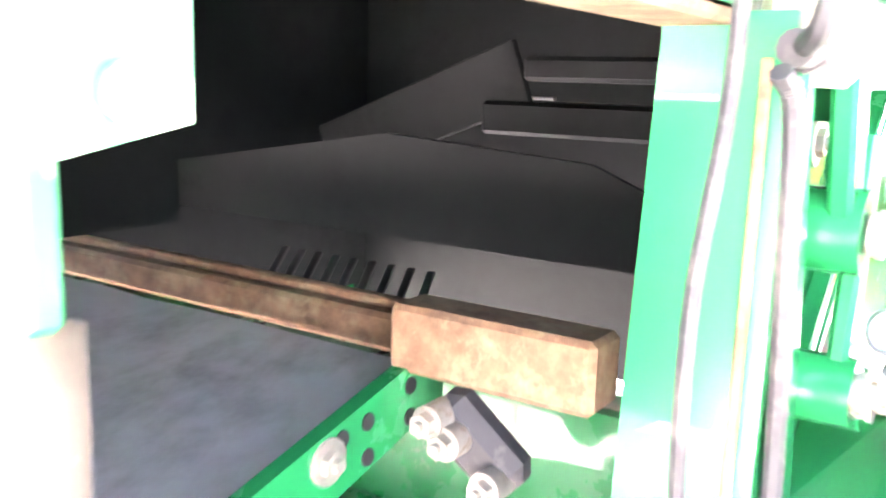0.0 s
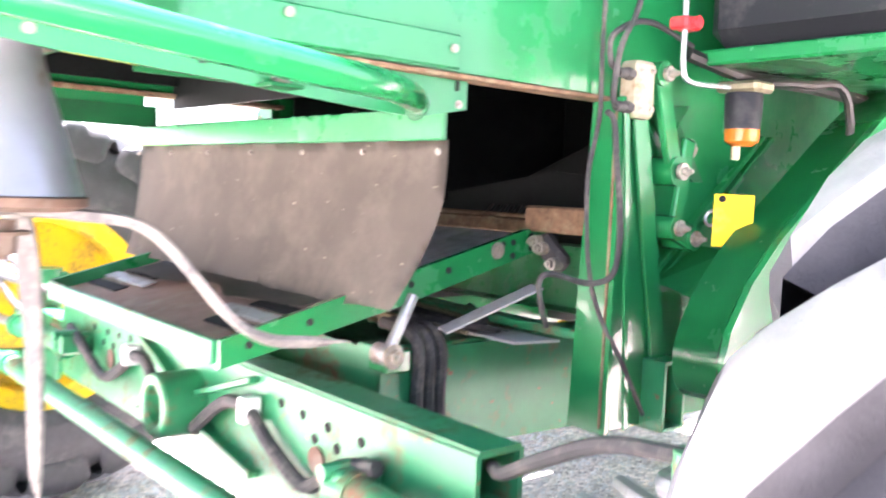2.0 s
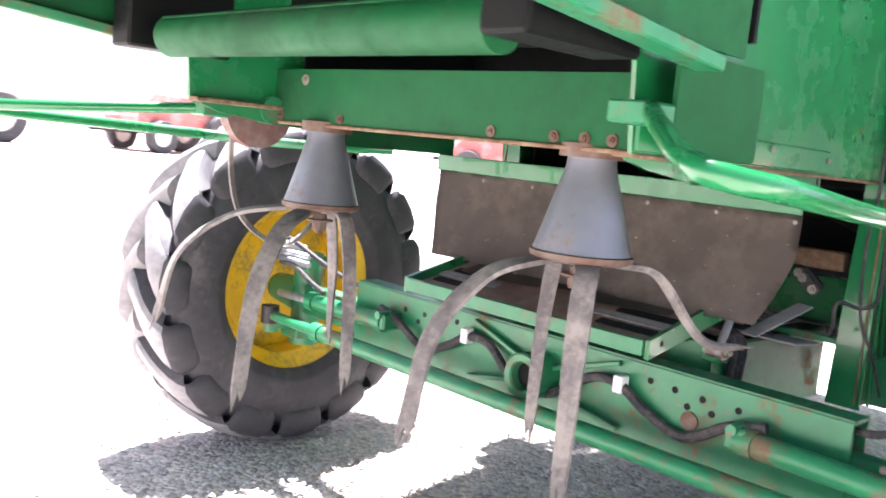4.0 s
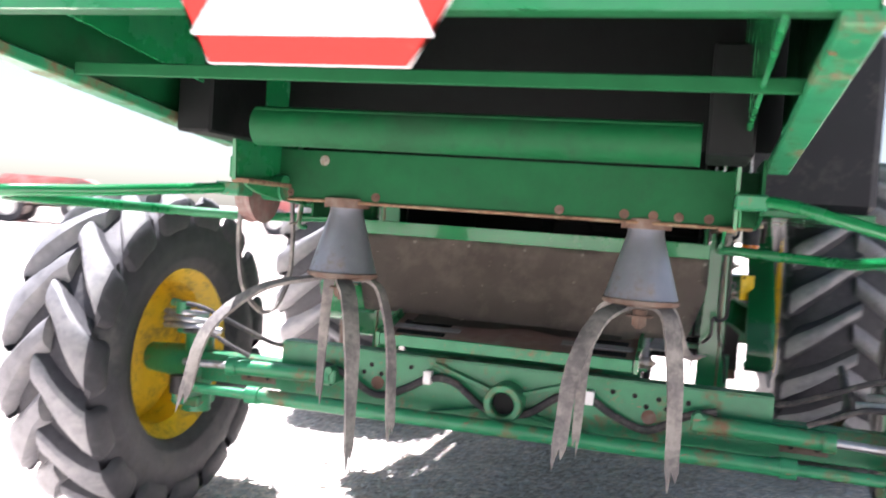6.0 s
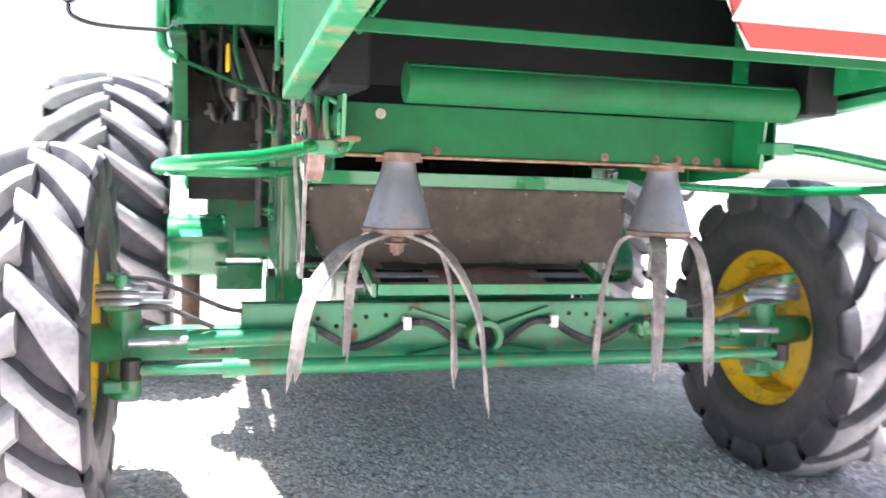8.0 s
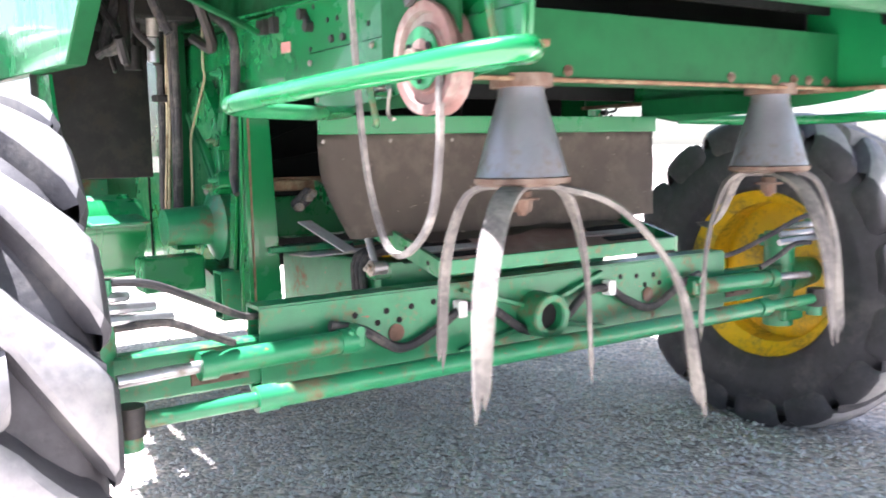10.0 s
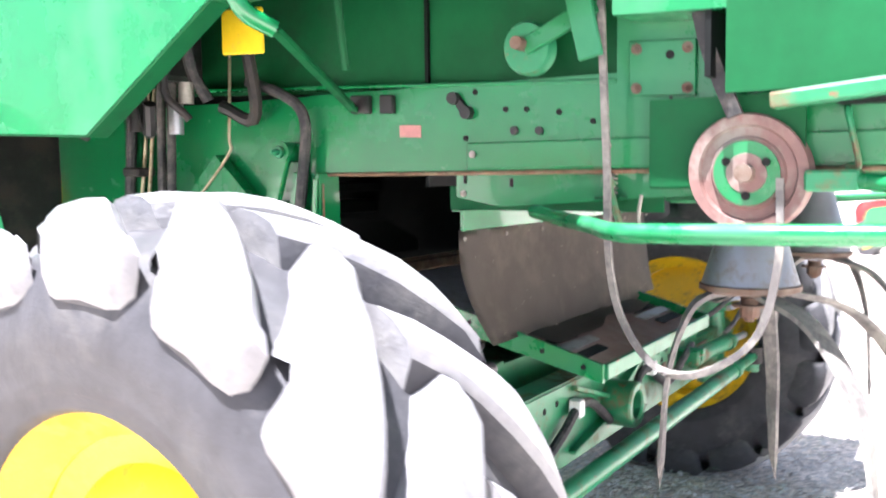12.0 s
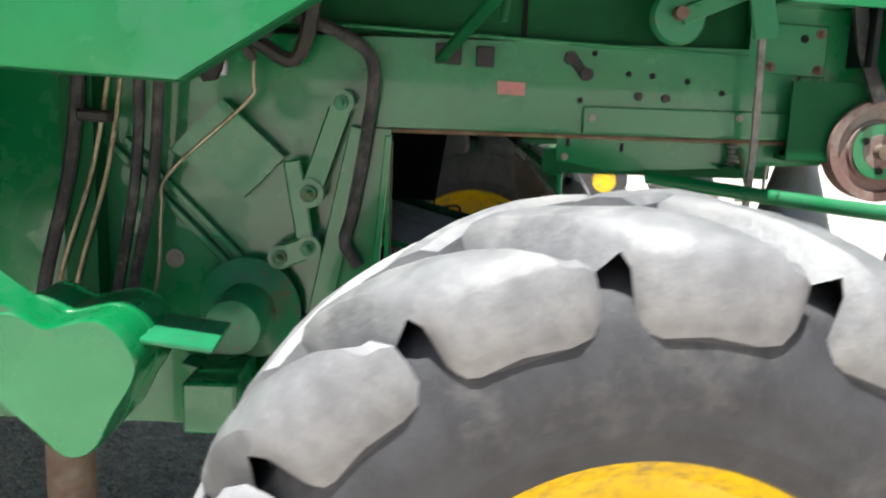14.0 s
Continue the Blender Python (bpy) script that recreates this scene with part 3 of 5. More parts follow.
# ---------------------------------------------------------------- side panels and opening
PX, EDGE = 0.605, 1.192
for sx in SIDES:
    SITE["now"] = (lambda v: site_left(v, 0.0)) if sx < 0 else None
    bm = B()
    top = [(0.48, 1.95)] if sx > 0 else [(0.48, 1.345), (-0.16, 1.345), (-0.16, 1.95)]
    plate(bm, [(-1.54, 1.43), (-0.60, 1.36), (-0.58, EDGE), (0.48, EDGE)] + top + [(-1.54, 1.95)], "x", sx * PX, 0.008)
    side = part("side_panel", bm, GREEN, combine, "large flat green side sheet with a rusty lower lip")
    bm = B()
    box(bm, (sx * (PX + 0.004), -0.58, EDGE - 0.006), (sx * (PX - 0.035), 0.47, EDGE + 0.004), 0.002)
    part("lower_lip", bm, RUST_EDGE, side, "rust-streaked folded lower edge")
    bm = B()
    box(bm, (sx * (PX + 0.004), -0.58, EDGE + 0.004), (sx * (PX + 0.012), 0.115, EDGE + 0.05), 0.003)
    part("doubler_strip", bm, GREEN, side)
    # hanging flange strip below the panel
    bm = B()
    plate(bm, [(0.153, EDGE - 0.006), (0.153, 1.147), (0.066, 1.130), (-0.02, 1.134), (-0.22, 1.148), (-0.39, 1.157), (-0.50, 1.169), (-0.56, 1.182), (-0.56, EDGE - 0.006)], "x", sx * (PX - 0.02), 0.008)
    fl = part("lower_side_strip", bm, GREEN, combine, "green hanging side strip with bolts and slots")
    for y0, z0, kind in ((0.134, 1.178, 1), (0.138, 1.153, 2), (0.04, 1.172, 1), (-0.24, 1.170, 1), (-0.42, 1.175, 2), (0.10, 1.222, 2), (-0.15, 1.23, 2)):
        bm = B()
        xx = sx * (PX - 0.016 if z0 < EDGE else PX + 0.016)
        if kind == 1:
            box(bm, (xx, y0 - 0.003, z0 - 0.007), (xx + sx * 0.0015, y0 + 0.003, z0 + 0.007), 0)
            part("slot", bm, HOLE, fl)
        else:
            bolt(bm, (xx, y0, z0), (sx, 0, 0), 0.0035, 0.003)
            part("bolt", bm, ZINC, fl)
    # spring hook
    bm = B()
    tube(bm, [(sx * (PX - 0.01 + 0.012 + 0.010 * math.cos(a)), -0.15 + 0.010 * math.sin(a), 1.150 + 0.036 * a / 30) for a in [k * 0.6 for k in range(50)]], 0.0022, 5, 1)
    part("spring", bm, ZINC, fl, "small coil spring")
    bm = B()
    box(bm, (sx * (PX - 0.016), -0.172, 1.144), (sx * (PX + 0.018), -0.128, 1.149), 0.001)
    part("spring_bracket", bm, GREEN_SHADED, fl)

    # post in front of the opening
    bm = B()
    py = 0.455
    plate(bm, [(py - 0.01, EDGE), (py + 0.035, EDGE), (py + 0.15, 0.65), (py + 0.015, 0.65)], "x", sx * (PX + 0.01), 0.008)
    plate(bm, [(sx * (PX - 0.03), EDGE), (sx * (PX + 0.03), EDGE), (sx * (PX + 0.03), 0.65), (sx * (PX - 0.05), 0.65)], "y", py - 0.012, 0.008)
    obox(bm, (sx * (PX + 0.02), py + 0.035, EDGE), (sx * (PX + 0.02), py + 0.15, 0.65), 0.008, 0.04, (0, 1, 0))
    obox(bm, (sx * (PX + 0.034), py - 0.012, EDGE - 0.01), (sx * (PX + 0.034), py + 0.03, 0.655), 0.005, 0.012, (0, 1, 0))
    post = part("frame_post", bm, GREEN, combine, "upright folded green frame post with an open foot")
    bm = B()
    x0 = sx * (PX + 0.03)
    for a, b in (((py + 0.095, 0.645), (py + 0.102, 0.765)), ((py + 0.15, 0.645), (py + 0.157, 0.765)), ((py + 0.095, 0.645), (py + 0.157, 0.652)), ((py + 0.095, 0.758), (py + 0.157, 0.765))):
        box(bm, (x0 - 0.03, a[0], a[1]), (x0 + 0.03, b[0], b[1]), 0.001)
    part("post_foot", bm, GREEN_WORN, post, "open square tube foot")
    bm = B()
    obox(bm, (sx * (PX + 0.019), py - 0.0175, EDGE - 0.02), (sx * (PX + 0.019), py - 0.0175, 0.66), 0.005, 0.003, (0, 1, 0), 0.001)
    part("fold_edge", bm, RUST_EDGE, post, "rust-worn fold of the post")

    # front side sheet with linkage
    bm = B()
    head = 1.95 if sx > 0 else 1.345
    plate(bm, [(0.472, 0.98), (0.472, head), (2.2, head), (2.2, 0.64), (0.60, 0.64)], "x", sx * (PX - 0.012), 0.008)
    fs = part("front_side_sheet", bm, GREEN, combine, "green side sheet carrying levers and a diagonal rib")
    bm = B()
    for off in (0, 0.035):
        obox(bm, (sx * PX, 0.90 + off, 1.16), (sx * PX, 0.545 + off, 0.875 if sx > 0 else 0.80), 0.012, 0.016, (1, 0, 0))
    part("diagonal_rib", bm, GREEN, fs)
    # levers
    a_, b_, c_, d_ = (0.522, 1.235), (0.575, 1.081), (0.575, 0.987), (0.624, 0.969)
    L = PX + 0.035
    bm = B()
    obox(bm, (sx * L, a_[0], a_[1]), (sx * L, b_[0], b_[1]), 0.014, 0.036, (0, 1, 0), 0.003)
    cyl(bm, (sx * (PX - 0.01), *b_), (sx * (L + 0.012), *b_), 0.025, 24)
    cyl(bm, (sx * (PX - 0.01), *a_), (sx * (L + 0.012), *a_), 0.021, 24)
    lever = part("lever", bm, GREEN, fs, "green forged lever arm")
    bm = B()
    obox(bm, (sx * (L + 0.005), b_[0] + 0.03, b_[1] + 0.055), (sx * (L + 0.005), c_[0] + 0.005, c_[1]), 0.012, 0.03, (0, 1, 0), 0.003)
    obox(bm, (sx * (L + 0.008), *c_), (sx * (L + 0.008), *d_), 0.014, 0.04, (0, 1, 0), 0.003)
    for q in (c_, d_):
        cyl(bm, (sx * (PX - 0.01), *q), (sx * (L + 0.016), *q), 0.021, 24)
    part("bell_crank", bm, GREEN, fs, "green bell crank with two pivots")
    for q, r in ((a_, 0.008), (b_, 0.0095), (c_, 0.009), (d_, 0.009)):
        bm = B()
        lathe(bm, [(0.0, 0.004), (r * 1.5, 0.004), (r * 1.5, 0.0)], (sx * (L + 0.018), *q), "x", 20)
        bolt(bm, (sx * (L + 0.016), *q), (sx, 0, 0), r * 0.8, 0.014)
        cyl(bm, (sx * (L + 0.02), *q), (sx * (L + 0.034), *q), 0.005, 10)
        part("pivot_bolt", bm, ZINC if sx > 0 else GREEN_WORN, fs, "grey zinc pivot bolt" if sx > 0 else "painted pivot bolt")
    # gusset plate
    bm = B()
    if sx > 0:
        plate(bm, [(0.534, 1.188), (0.622, 1.194), (0.579, 1.142)], "x", sx * (PX + 0.012), 0.03)
        plate(bm, [(0.59, 1.165), (0.672, 1.066), (0.64, 1.066), (0.575, 1.115)], "x", sx * (PX + 0.025), 0.008)
    else:
        plate(bm, [(0.62, 1.139), (0.691, 1.066), (0.816, 1.147), (0.725, 1.234)], "x", sx * (PX + 0.015), 0.03)
    part("gusset_plate", bm, GREEN_SHADED if sx > 0 else GREEN, fs)
    for q in ((0.68, 1.125), (0.515, 1.03), (0.82, 0.95)):
        bm = B()
        bolt(bm, (sx * (PX - 0.006), *q), (sx, 0, 0), 0.01)
        part("bolt", bm, ZINC, fs)

SITE["now"] = None

# ---------------------------------------------------------------- inside of the opening
bm = B()
plate(bm, [(-PX + 0.02, 1.75), (PX - 0.02, 1.75), (PX - 0.02, 0.60), (-PX + 0.02, 0.60)], "y", 1.60, 0.01)
inner = part("inner_housing", bm, BLACK, combine, "grimy interior of the threshing body, its shade painted black")
bm = B()
plate(bm, [(-PX + 0.02, 0.62), (PX - 0.02, 0.62), (PX - 0.02, 1.9), (-PX + 0.02, 1.9)], "z", 1.75, 0.01)
part("inner_roof", bm, BLACK, inner)
# black sheets added inside the flanks so the opening stays dark
for sx in SIDES:
    bm = B()
    plate(bm, [(-0.40, EDGE + 0.01), (-0.40, 1.74), (1.60, 1.74), (1.60, 0.70), (0.66, 0.70), (0.54, 0.80), (0.54, EDGE + 0.06), (-0.40, EDGE + 0.06)][1:], "x", sx * (PX - 0.065), 0.008)
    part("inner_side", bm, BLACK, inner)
# black plate added to block the view up into the hood
bm = B()
plate(bm, [(-PX + 0.04, 1.20), (PX - 0.04, 1.20), (PX - 0.04, 1.75), (-PX + 0.04, 1.75)], "y", 0.22, 0.008)
part("inner_baffle", bm, BLACK, inner)
# invented black plate filling the unlit part of the opening
bm = B()
plate(bm, [(0.367, 1.19), (0.392, 1.01), (0.62, 1.01), (0.62, 1.19)], "x", 0.0, 0.02)
part("inner_divider", bm, BLACK, inner)
# pale bars stand for two glints of light in the dark interior
for z0 in (1.135, 1.117):
    bm = B()
    box(bm, (-0.10, 1.40, z0), (0.03, 1.41, z0 + 0.006), 0.001)
    part("bright_slat", bm, GALV, inner, "pale bar standing for a slot of light")
bm = B()
box(bm, (-0.53, 0.545, 0.955), (0.37, 0.575, 0.985), 0.004)
box(bm, (-0.53, 0.560, 0.985), (0.37, 0.572, 0.993), 0.002)
box(bm, (0.38, 0.490, 0.965), (0.53, 0.53, 1.012), 0.004)
part("sieve_sill", bm, RUST_EDGE, inner, "dusty rust-stained sieve cross sill")
bm = B()
box(bm, (0.02, 1.18, 1.085), (0.53, 1.30, 1.135), 0.006)
box(bm, (0.10, 1.16, 1.165), (0.53, 1.26, 1.20), 0.006)
obox(bm, (0.08, 1.20, 1.18), (-0.32, 1.22, 1.03), 0.10, 0.012, (0, 1, 0))
part("inner_frame", bm, BLACK, inner, "frame inside, painted black for the shade")
bm = B()
plate(bm, [(-0.45, 1.02), (0.0, 1.09), (0.30, 1.07), (0.50, 0.99), (0.50, 0.95), (-0.45, 0.95)], "y", 0.98, 0.01)
part("inner_chute", bm, BLACK, inner)
bm = B()
plate(bm, [(0.9, 1.62), (1.6, 1.72), (1.6, 1.70), (0.9, 1.60)], "x", 0.0, 1.1)
part("inner_floor", bm, NEAR_BLACK, inner)
for k in range(9):
    bm = B()
    obox(bm, (0.345 - 0.020 * k, 0.575, 0.988), (0.335 - 0.020 * k, 0.605, 1.008), 0.007, 0.003)
    part("sieve_finger", bm, DARK_STEEL, inner)

# shoe tail pan, sloping down to the rear
def pan_z(y):
    return 0.8345 + 0.262 * y


bm = B()
rows = []
for i in range(21):
    y = 0.535 - 0.645 * i / 20
    rows.append([bm.verts.new((-0.38 + 0.76 * j / 12, y, pan_z(y) - 0.018 + 0.004 * noise.noise((j * 0.9, i * 0.5, 2)) + (0.012 * abs(noise.noise((j * 1.7, 5, 1))) if i == 20 else 0))) for j in range(13)])
for a, b in zip(rows, rows[1:]):
    for j in range(12):
        f = bm.faces.new((a[j], a[j + 1], b[j + 1], b[j]))
        f.material_index = 0 if rows.index(a) < 9 else 1
bmesh.ops.solidify(bm, geom=bm.faces[:], thickness=0.004)
pan = part("tail_pan", bm, [CHUTE, PAN], combine, "scoured grey chute running into a rusty tail pan")
for sx in SIDES:
    bm = B()
    plate(bm, [(0.535, pan_z(0.535) + 0.006), (0.535, pan_z(0.535) - 0.04), (0.20, pan_z(0.20) - 0.045), (-0.115, pan_z(-0.115) - 0.035), (-0.115, pan_z(-0.115) + 0.006)], "x", sx * 0.39, 0.012)
    rail = part("pan_side", bm, GREEN, pan, "green pan side bar with bolt holes")
    for y0, dz, k in ((0.495, -0.008, 0), (0.495, -0.03, 0), (0.45, -0.008, 0), (0.45, -0.032, 0), (0.412, -0.012, 1), (0.425, -0.005, 0), (0.30, -0.015, 0), (0.22, -0.015, 0), (0.03, -0.015, 0), (-0.07, -0.015, 0)):
        bm = B()
        if k:
            bolt(bm, (sx * 0.396, y0, pan_z(y0) + dz), (sx, 0, 0), 0.009)
            part("bolt", bm, ZINC, rail)
        else:
            hole(bm, (sx * 0.396, y0, pan_z(y0) + dz), (sx, 0, 0), 0.006)
            part("bolt_hole", bm, HOLE, rail)
    # swing link
    bm = B()
    obox(bm, (sx * 0.425, 0.49, 0.955), (sx * 0.478, 0.50, 0.905), 0.04, 0.03, (0, 1, 0), 0.01)
    link = part("swing_link", bm, RUBBER, pan, "black rubber swing link")
    for q in ((0.433, 0.474, 0.949), (0.445, 0.476, 0.937), (0.471, 0.482, 0.912)):
        bm = B()
        cyl(bm, (sx * q[0], q[1] + 0.01, q[2]), (sx * q[0], q[1] - 0.012, q[2]), 0.011, 16)
        bolt(bm, (sx * q[0], q[1] - 0.012, q[2]), (0, -1, 0), 0.008, 0.008, False)
        part("link_bolt", bm, ZINC, link, "bright zinc bolt")
    # hanger rod
    bm = B()
    tube(bm, [(sx * 0.40, 0.222, 0.86), (sx * 0.40, 0.20, 0.815), (sx * 0.398, 0.178, 0.77)], 0.010, 10, 3)
    cyl(bm, (sx * 0.375, 0.175, 0.765), (sx * 0.415, 0.175, 0.765), 0.019, 18)
    rod = part("hanger_rod", bm, STEEL, pan, "bright steel hanger rod")
    bm = B()
    bolt(bm, (sx * 0.415, 0.175, 0.765), (sx, 0, 0), 0.012, 0.012)
    part("rod_nut", bm, ZINC, rod)
# slots and bare wearing strips at both ends of the pan
for sx in SIDES:
    for y0 in (0.045, -0.035):
        bm = B()
        obox(bm, (sx * 0.20, y0, pan_z(y0) - 0.0145), (sx * 0.355, y0, pan_z(y0) - 0.0145), 0.028, 0.003, (0, -0.262, 1), 0)
        part("pan_slot", bm, HOLE, pan)
    bm = B()
    obox(bm, (sx * 0.16, 0.005, pan_z(0.005) - 0.013), (sx * 0.372, 0.005, pan_z(0.005) - 0.013), 0.030, 0.003, (0, -0.262, 1), 0)
    part("wear_strip", bm, GALV, pan, "bare bright wearing strip")
# curled torn edge of the sheet lying on the pan
rows = []
bm = B()
for i in range(27):
    x = -0.33 + 0.66 * i / 26
    curl = 0.010 + 0.016 * abs(noise.noise((x * 7.0, 2.2, 0)))
    y1 = 0.02 + 0.05 * noise.noise((x * 6.0, 0.4, 3))
    rows.append([bm.verts.new((x, y1 + dy, pan_z(y1 + dy) - 0.012 + dz)) for dy, dz in ((0.11, 0.001), (0.06, 0.002), (0.02, 0.4 * curl), (0.0, curl))])
for a, b in zip(rows, rows[1:]):
    for k in range(3):
        bm.faces.new((a[k], a[k + 1], b[k + 1], b[k]))
bmesh.ops.solidify(bm, geom=bm.faces[:], thickness=0.002)
part("torn_sheet", bm, CURTAIN, pan, "curled torn edge of a rubber sheet", smooth=60)
# serrated lath under the curtain
bm = B()
box(bm, (-0.38, -0.122, 0.775), (0.38, -0.11, 0.81), 0.002)
part("pan_edge_lath", bm, GREEN_WORN, pan)

# transverse trough ahead of the pan, and members below it
bm = B()
fold = [(0.515, 0.824), (0.562, 0.826), (0.572, 0.938), (0.61, 0.940)]
left_, right_ = [bm.verts.new((-0.57, *p)) for p in fold], [bm.verts.new((0.57, *p)) for p in fold]
for k in range(3):
    bm.faces.new((left_[k], left_[k + 1], right_[k + 1], right_[k]))
bmesh.ops.solidify(bm, geom=bm.faces[:], thickness=0.006)
part("shoe_trough", bm, GREEN, combine, "green folded transverse trough")
bm = B()
box(bm, (-0.57, 0.46, 0.79), (0.57, 0.50, 0.806), 0.003)
part("cross_angle", bm, GREEN_WORN, combine)
for sx in SIDES:
    bm = B()
    plate(bm, [(sx * 0.12, 0.36), (sx * 0.50, 0.36), (sx * 0.52, 0.45), (sx * 0.12, 0.45)], "z", 0.785, 0.004)
    part("bare_baffle", bm, GALV, combine, "bare galvanised baffle sheet")
    bm = B()
    obox(bm, (sx * 0.42, 0.27, 0.80), (sx * 0.48, 0.43, 0.875), 0.05, 0.004)
    part("bare_baffle", bm, GALV, combine, "bare galvanised baffle flap")

# lower frame box
bm = B()
for sx in SIDES:
    plate(bm, [(0.17, 0.59), (0.17, 0.768), (0.80, 0.768), (0.80, 0.575)], "x", sx * 0.385, 0.01)
    box(bm, (sx * 0.385, 0.17, 0.764), (sx * 0.32, 0.80, 0.775), 0.002)
plate(bm, [(-0.385, 0.59), (0.385, 0.59), (0.385, 0.768), (-0.385, 0.768)], "y", 0.175, 0.01)
plate(bm, [(-0.385, 0.20), (0.385, 0.20), (0.385, 0.80), (-0.385, 0.80)], "z", 0.70, 0.008)
frame_box = part("frame_box", bm, GREEN_WORN, combine, "green welded frame box behind the axle, rust at its edges")
for sx in SIDES:
    bm = B()
    box(bm, (sx * 0.36, 0.165, 0.735), (sx * 0.41, 0.215, 0.772), 0.003)
    part("rod_bracket", bm, GREEN, frame_box)
    for j in range(3):
        bm = B()
        y0 = 0.235 + 0.024 * j
        tube(bm, [(sx * 0.25, y0 + 0.04, 0.79), (sx * 0.375, y0, 0.795), (sx * 0.405, y0, 0.765), (sx * 0.404, y0, 0.70), (sx * 0.40, y0 + 0.005, 0.635)], 0.0115, 8)
        part("hose", bm, RUBBER, frame_box, "black hydraulic hose over the frame edge")
    bm = B()
    tube(bm, [(sx * 0.30, 0.3, 0.80), (sx * 0.2, 0.36, 0.785), (sx * 0.0, 0.42, 0.79), (sx * -0.2, 0.5, 0.785)], 0.012, 8)
    tube(bm, [(sx * 0.34, 0.42, 0.78), (sx * 0.30, 0.5, 0.80), (sx * 0.22, 0.56, 0.775), (sx * 0.1, 0.62, 0.78)], 0.009, 8)
    part("hose", bm, RUBBER, frame_box)
    bm = B()
    tube(bm, [(sx * 0.1, 0.35, 0.77), (sx * 0.28, 0.42, 0.775), (sx * 0.33, 0.5, 0.772), (sx * 0.35, 0.6, 0.775)], 0.006, 6)
    tube(bm, [(sx * 0.05, 0.39, 0.77), (sx * 0.25, 0.45, 0.775), (sx * 0.30, 0.55, 0.772), (sx * 0.30, 0.65, 0.775)], 0.006, 6)
    part("metal_pipe", bm, BRASS, frame_box, "dull brass pipe")

# ---------------------------------------------------------------- rubber curtain
bm = B()
rows = []
for i in range(15):
    t = i / 14
    rows.append([])
    for j in range(41):
        u = j / 40 * 2 - 1
        w = 0.567 - 0.045 * max(0, t - 0.35) ** 1.3 * 2
        x = u * w
        low = 0.845 + 0.02 * noise.noise((x * 5, 0.3, 0)) + 0.012 * abs(u) ** 4
        z = 1.105 + (low - 1.105) * t
        y = 0.142 - 0.050 * t ** 2 + 0.012 * noise.noise((x * 2.2, z * 2, 0)) * t
        rows[-1].append(bm.verts.new((x, y, z)))
for a, b in zip(rows, rows[1:]):
    for j in range(40):
        bm.faces.new((a[j], a[j + 1], b[j + 1], b[j]))
bmesh.ops.solidify(bm, geom=bm.faces[:], thickness=0.006)
curtain = part("rubber_curtain", bm, CURTAIN, combine, "wide scuffed grey-brown rubber curtain", smooth=60)
bm = B()
box(bm, (-0.568, 0.128, 1.104), (0.568, 0.138, 1.150), 0.002)
box(bm, (-0.568, 0.138, 1.146), (0.568, 0.158, 1.150), 0.001)
bar = part("curtain_bar", bm, GREEN, combine, "green bar clamping the rubber curtain")
for j in range(7):
    bm = B()
    bolt(bm, (-0.556 + 1.112 * j / 6, 0.134, 1.088), (0, -1, 0), 0.005, 0.003, False)
    part("bolt", bm, ZINC, bar)

# lines lying on the lower frame under the pan
rs = random.Random(21)
for k in range(7):
    y0, x0 = 0.30 + 0.035 * k, rs.uniform(-0.05, 0.1)
    bm = B()
    tube(bm, [(x0 - 0.35, y0 + rs.uniform(-0.03, 0.03), 0.785), (x0 - 0.1, y0 + rs.uniform(-0.03, 0.03), 0.80 + rs.uniform(0, 0.02)), (x0 + 0.12, y0 + rs.uniform(-0.03, 0.03), 0.79 + rs.uniform(0, 0.02)), (x0 + 0.36, y0 + rs.uniform(-0.04, 0.04), 0.785)], rs.choice((0.0045, 0.006, 0.008)), 8)
    part("frame_line", bm, rs.choice((RUBBER, BRASS, STEEL, RUBBER)), combine, "thin line lying on the lower frame")


# ---------------------------------------------------------------- rear hood
HX, HY, HZ = 0.70, -1.56, 1.436
bm = B()
plate(bm, [(-HX, HZ), (HX, HZ), (HX, 2.2), (-HX, 2.2)], "y", HY, 0.008)
hood = part("rear_hood", bm, GREEN, combine, "broad green rear hood panel")
bm = B()
box(bm, (-HX, HY + 0.004, HZ), (HX, HY + 0.04, HZ + 0.008), 0.002)
part("hood_lip", bm, GREEN_SHADED, hood)
for sx in SIDES:
    bm = B()
    plate(bm, [(HY, HZ), (-0.56, 1.352), (-0.45, 1.352), (-0.45, 2.2), (HY, 2.2)], "x", sx * HX, 0.008)
    part("hood_side", bm, GREEN_SHADED, hood, "green hood side sheet")
    bm = B()
    obox(bm, (sx * (HX - 0.012), HY, HZ - 0.005), (sx * (HX - 0.012), -0.52, 1.335), 0.05, 0.024, (0, 0, 1), 0.003)
    part("hood_side_angle", bm, GREEN_WORN, hood, "pale worn edge angle")
# inside of the hood
bm = B()
plate(bm, [(-HX, -0.40), (HX, -0.40), (HX, HY), (-HX, HY)], "z", 1.86, 0.01)
plate(bm, [(-HX, 1.38), (HX, 1.38), (HX, 1.86), (-HX, 1.86)], "y", -0.42, 0.01)
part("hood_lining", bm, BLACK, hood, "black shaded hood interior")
bm = B()
box(bm, (-0.66, -1.20, 1.398), (0.68, -1.192, 1.42), 0.002)
box(bm, (-0.66, -1.20, 1.416), (0.68, -1.16, 1.423), 0.002)
part("cross_bar", bm, GREEN_SHADED, hood, "green transverse angle bar")
bm = B()
cyl(bm, (-0.47, -0.80, 1.355), (0.52, -0.80, 1.355), 0.045, 28)
box(bm, (-0.47, -0.83, 1.35), (0.52, -0.77, 1.395), 0.004)
